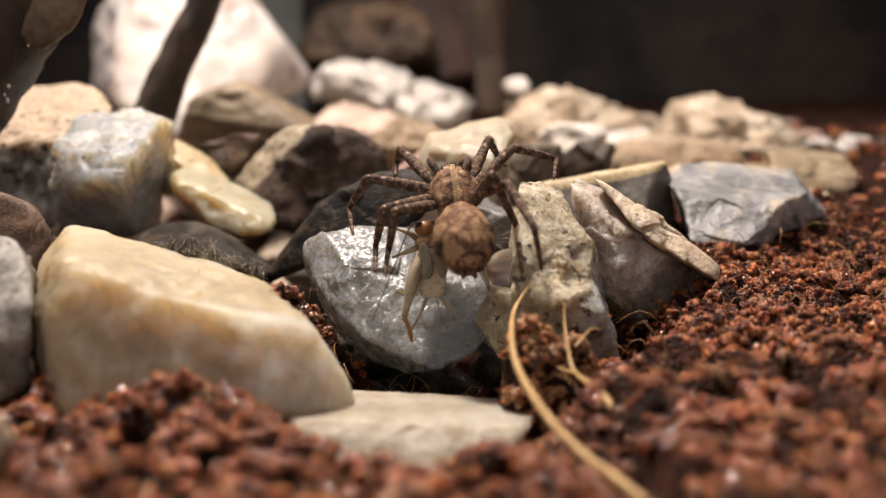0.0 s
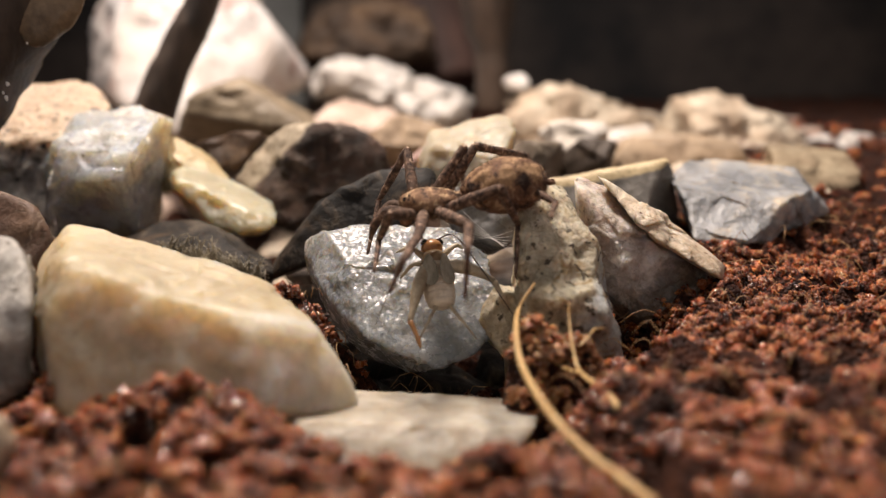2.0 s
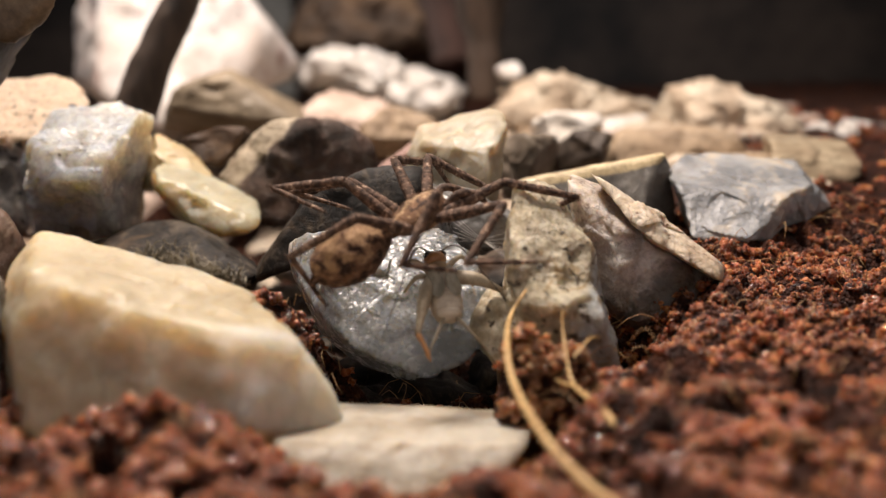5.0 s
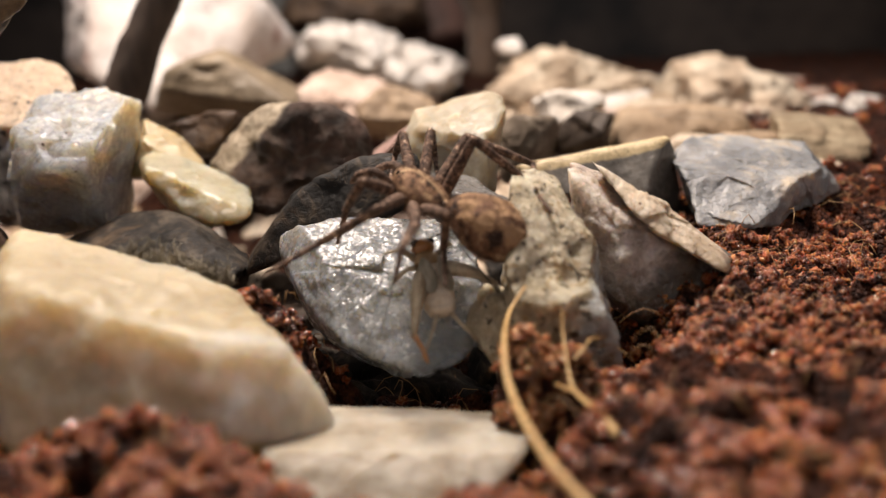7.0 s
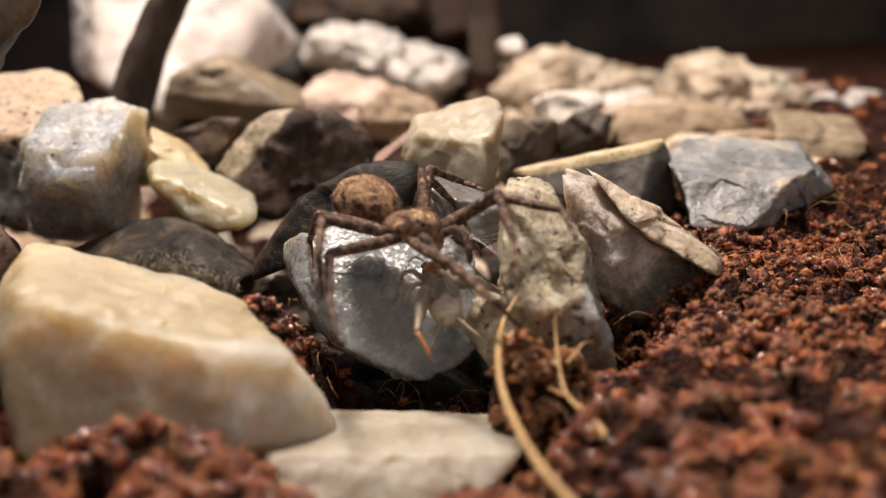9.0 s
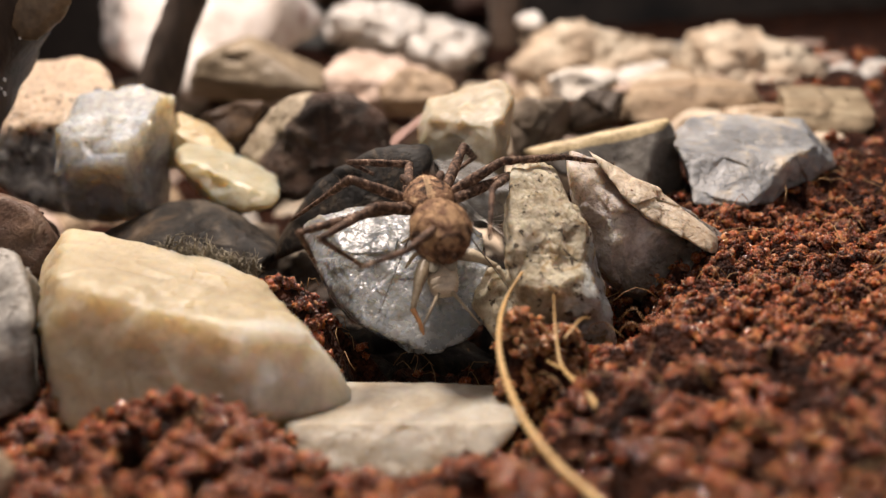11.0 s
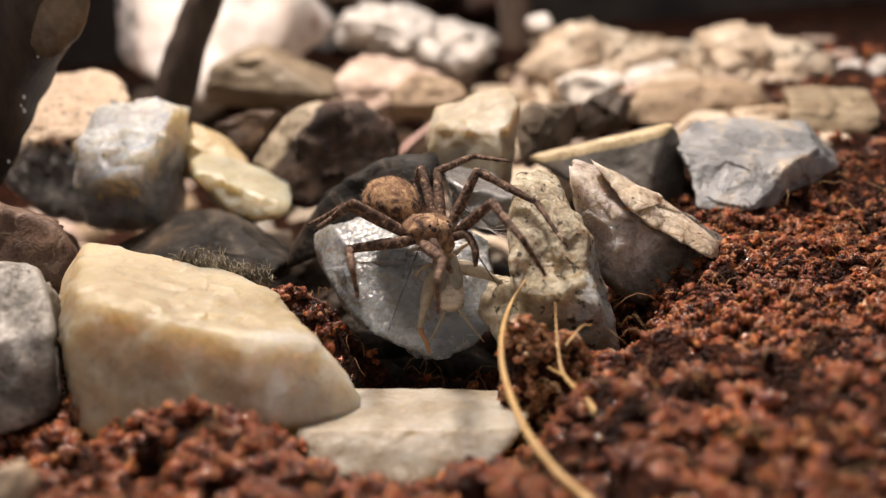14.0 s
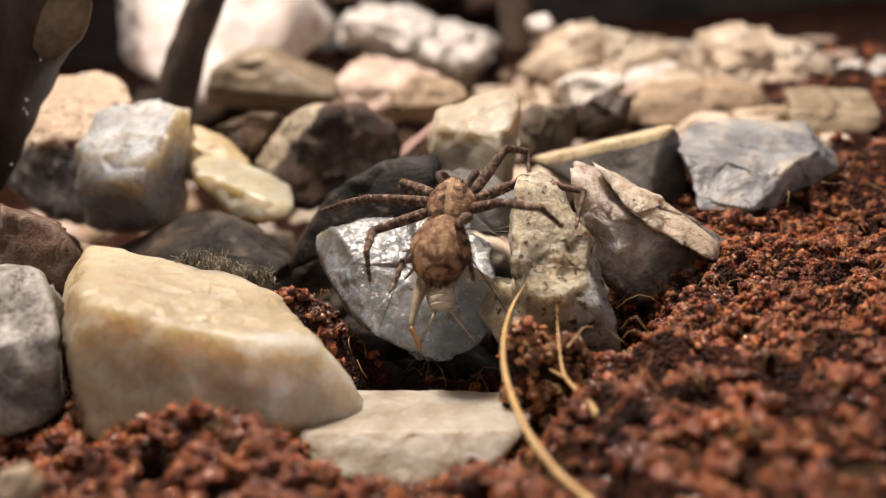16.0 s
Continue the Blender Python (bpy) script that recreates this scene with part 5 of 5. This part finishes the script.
LEG_ROWS[4] = [(0, 25, -5, 0, -53, 173, 28), (0.5, 32, -16, -50, -61, 159, 5), (1, 74, 10, -87, -44, 134, 7), (1.5, -32, -17, 116, -19, 126, -20), (2, 78, 11, -70, -27, 89, -15), (2.5, 57, 52, -61, -37, 82, -38), (3, 87, 40, 35, -2, -94, -65), (3.5, 16, 25, -3, -3, 175, -65), (4, 34, 29, -10, -39, 124, -56), (6.5, 70, 13, -89, -39, 134, 6), (7, 88, 19, -60, -46, -72, -60), (7.5, 69, 31, -54, -29, 107, -2), (8, 49, 24, -101, -33, 76, -13), (8.5, 58, 37, 16, 1, 176, -62), (9, 30, 40, -32, -19, -41, -13), (11.5, -8, -9, 114, 14, -25, -50), (12, 60, -9, -87, -46, 103, -14), (12.5, -26, 2, 60, -20, 63, -19), (13, 55, -7, 40, -24, -145, -35), (13.5, 23, 2, 1, -3, -166, -53), (14, 14, 43, -14, -9, 105, -52), (14.5, 36, 18, -71, -6, -66, -30), (15, 34, 32, 25, -31, -107, -2), (15.5, 62, 9, 50, -48, -121, 20), (16, 48, -16, 23, -56, -157, 30)]
LEG_ROWS[5] = [(0, 81, 8, 38, -64, -178, 18), (0.5, 101, 11, 28, -57, 119, 1), (1, 92, -2, -59, -69, 113, -21), (1.5, 108, -7, -52, -40, 113, -10), (2, 88, -7, 82, -6, -66, -34), (2.5, 86, 1, 88, -3, -71, -37), (3, 133, 1, 44, -5, 47, 1), (3.5, 69, 38, 156, -51, 8, -21), (4, 46, 49, 58, -22, 0, -67), (6.5, 99, 12, -15, -55, 85, -25), (7, 101, 10, 11, -56, 83, -18), (7.5, 80, 0, -67, -39, 113, -2), (8, 116, 36, 59, -10, -87, -48), (8.5, 68, 30, 156, -59, 15, -1), (9, 52, 27, 7, 1, -38, -5), (11.5, 109, 27, 28, -53, 77, -34), (12, 106, 3, -92, -47, 96, -15), (12.5, 58, -10, 64, -20, -129, -37), (13, 103, 4, 54, -21, -153, -47), (13.5, 59, 45, 136, -30, 54, -43), (14, 87, 59, 25, -18, -11, -21), (14.5, 71, 52, 69, -36, -67, -10), (15, 61, 31, 62, -37, -123, 9), (15.5, 73, 10, 62, -52, -122, 22), (16, 99, 16, 55, -33, 59, -35)]
LEG_ROWS[6] = [(0, 123, 18, 21, -75, 176, 23), (0.5, 124, 9, -6, -64, 140, 21), (1, 103, -7, 113, 10, -83, -54), (1.5, 131, 5, 117, -16, -76, -52), (2, 117, -6, 89, -7, -75, -51), (2.5, 113, 29, 78, -24, -56, -48), (3, 112, 19, 57, 8, -156, -70), (3.5, 127, 24, 140, -31, 2, -12), (4, 133, 64, 146, -1, -27, -25), (6.5, 113, 10, 103, 7, -70, -50), (7, 119, 11, 109, 6, -76, -50), (7.5, 111, 7, 109, 0, -69, -43), (8, 119, 31, 60, -11, -90, -55), (8.5, 103, 16, 27, -11, 13, -9), (9, 145, 36, 103, -39, 16, -55), (11.5, 128, 13, 115, 12, -40, -60), (12, 120, 3, 105, -8, -116, -29), (12.5, 95, 14, -152, -17, 83, -54), (13, 82, 34, 180, -27, 77, -45), (13.5, 140, 30, 60, -24, 45, -43), (14, 152, 41, 111, -1, 4, 8), (14.5, 102, 37, 104, -25, -86, 3), (15, 79, 18, -120, 13, 62, -34), (15.5, 94, -14, -180, 40, 125, -44), (16, 114, -1, -167, 28, 42, -71)]
LEG_ROWS[7] = [(0, 132, 28, 12, -75, 172, 23), (0.5, 161, 45, 151, 12, -72, -65), (1, 136, 24, -97, -47, 124, 7), (1.5, 153, -3, 121, -5, -77, -47), (2, 144, 15, -103, -40, 78, -39), (2.5, 128, 17, -97, -48, 63, -45), (3, 138, 10, 58, -4, -177, -83), (3.5, 155, 25, 173, -37, -5, 1), (4, 152, 59, 162, 9, -39, -17), (6.5, 110, 43, 130, 10, -106, -45), (7, 130, 26, -85, -48, 121, -1), (7.5, 140, 18, -81, -43, 109, -12), (8, 117, 13, 86, -8, -122, -52), (8.5, 159, 38, 161, -43, 20, 1), (9, 130, 37, 106, -23, -23, 7), (11.5, 146, 27, 131, 2, -67, -62), (12, 177, -4, 99, -7, 95, -2), (12.5, 103, 17, -144, -24, 80, -46), (13, -171, 66, 88, -6, 57, -27), (13.5, 159, 49, 126, -14, 158, -42), (14, 165, 43, 154, -30, -34, 3), (14.5, 121, 41, 94, -26, -80, 0), (15, 140, 29, 94, -34, -127, 1), (15.5, 129, 29, -133, 21, 87, -61), (16, -173, 11, 50, -40, -179, 18)]


def flowing(ts, vals, t):
    """A smooth curve through vals at ts."""
    k = max(0, min(len(ts) - 2, sum(1 for v in ts if v <= t) - 1))
    slope = []
    for j in (k, k + 1):
        a, b = max(j - 1, 0), min(j + 1, len(ts) - 1)
        slope.append((vals[b] - vals[a]) / (ts[b] - ts[a]))
    h = ts[k + 1] - ts[k]
    f = min(1.0, max(0.0, (t - ts[k]) / h))
    return ((2 * f ** 3 - 3 * f ** 2 + 1) * vals[k] + (f ** 3 - 2 * f ** 2 + f) * h * slope[0]
            + (3 * f ** 2 - 2 * f ** 3) * vals[k + 1] + (f ** 3 - f ** 2) * h * slope[1])


def heading(az, el):
    a, e = radians(az), radians(el)
    return np.array((-math.sin(a) * math.cos(e), math.cos(a) * math.cos(e), math.sin(e)))


def motions():
    times = [round(0.1 * k, 1) for k in range(161)]
    ts = [r[0] for r in SPIDER_ROWS]
    body = np.array([r[1:] for r in SPIDER_ROWS])
    rows = []
    for t in times:
        x, y, z, pitch, turn = flowing(ts, body, t)
        rows.append((t, pose(x, y, z, pitch, 0, turn)))
    walk(spider, rows)
    walk(cricket, CRICKET_ROWS)
    for i, pieces in enumerate(spider_legs):
        ways = np.array([[heading(*r[1 + 2 * j:3 + 2 * j]) for j in range(3)] for r in LEG_ROWS[i]])
        lines = [[], [], []]
        turns = [None, None, None]
        for t in times:
            now = flowing(ts, ways, t)
            at = Vector(HIPS[i])
            for j in range(3):
                way = Vector(now[j]).normalized()
                if turns[j] is None:
                    turns[j] = way.to_track_quat("Z", "Y")
                else:
                    turns[j] = (turns[j] @ Vector((0, 0, 1))).rotation_difference(way) @ turns[j]
                lines[j].append((t, Matrix.Translation(at) @ turns[j].to_matrix().to_4x4()))
                at = at + way * LEG_LENGTHS[j]
        for j in range(3):
            walk(pieces[j], lines[j])


motions()
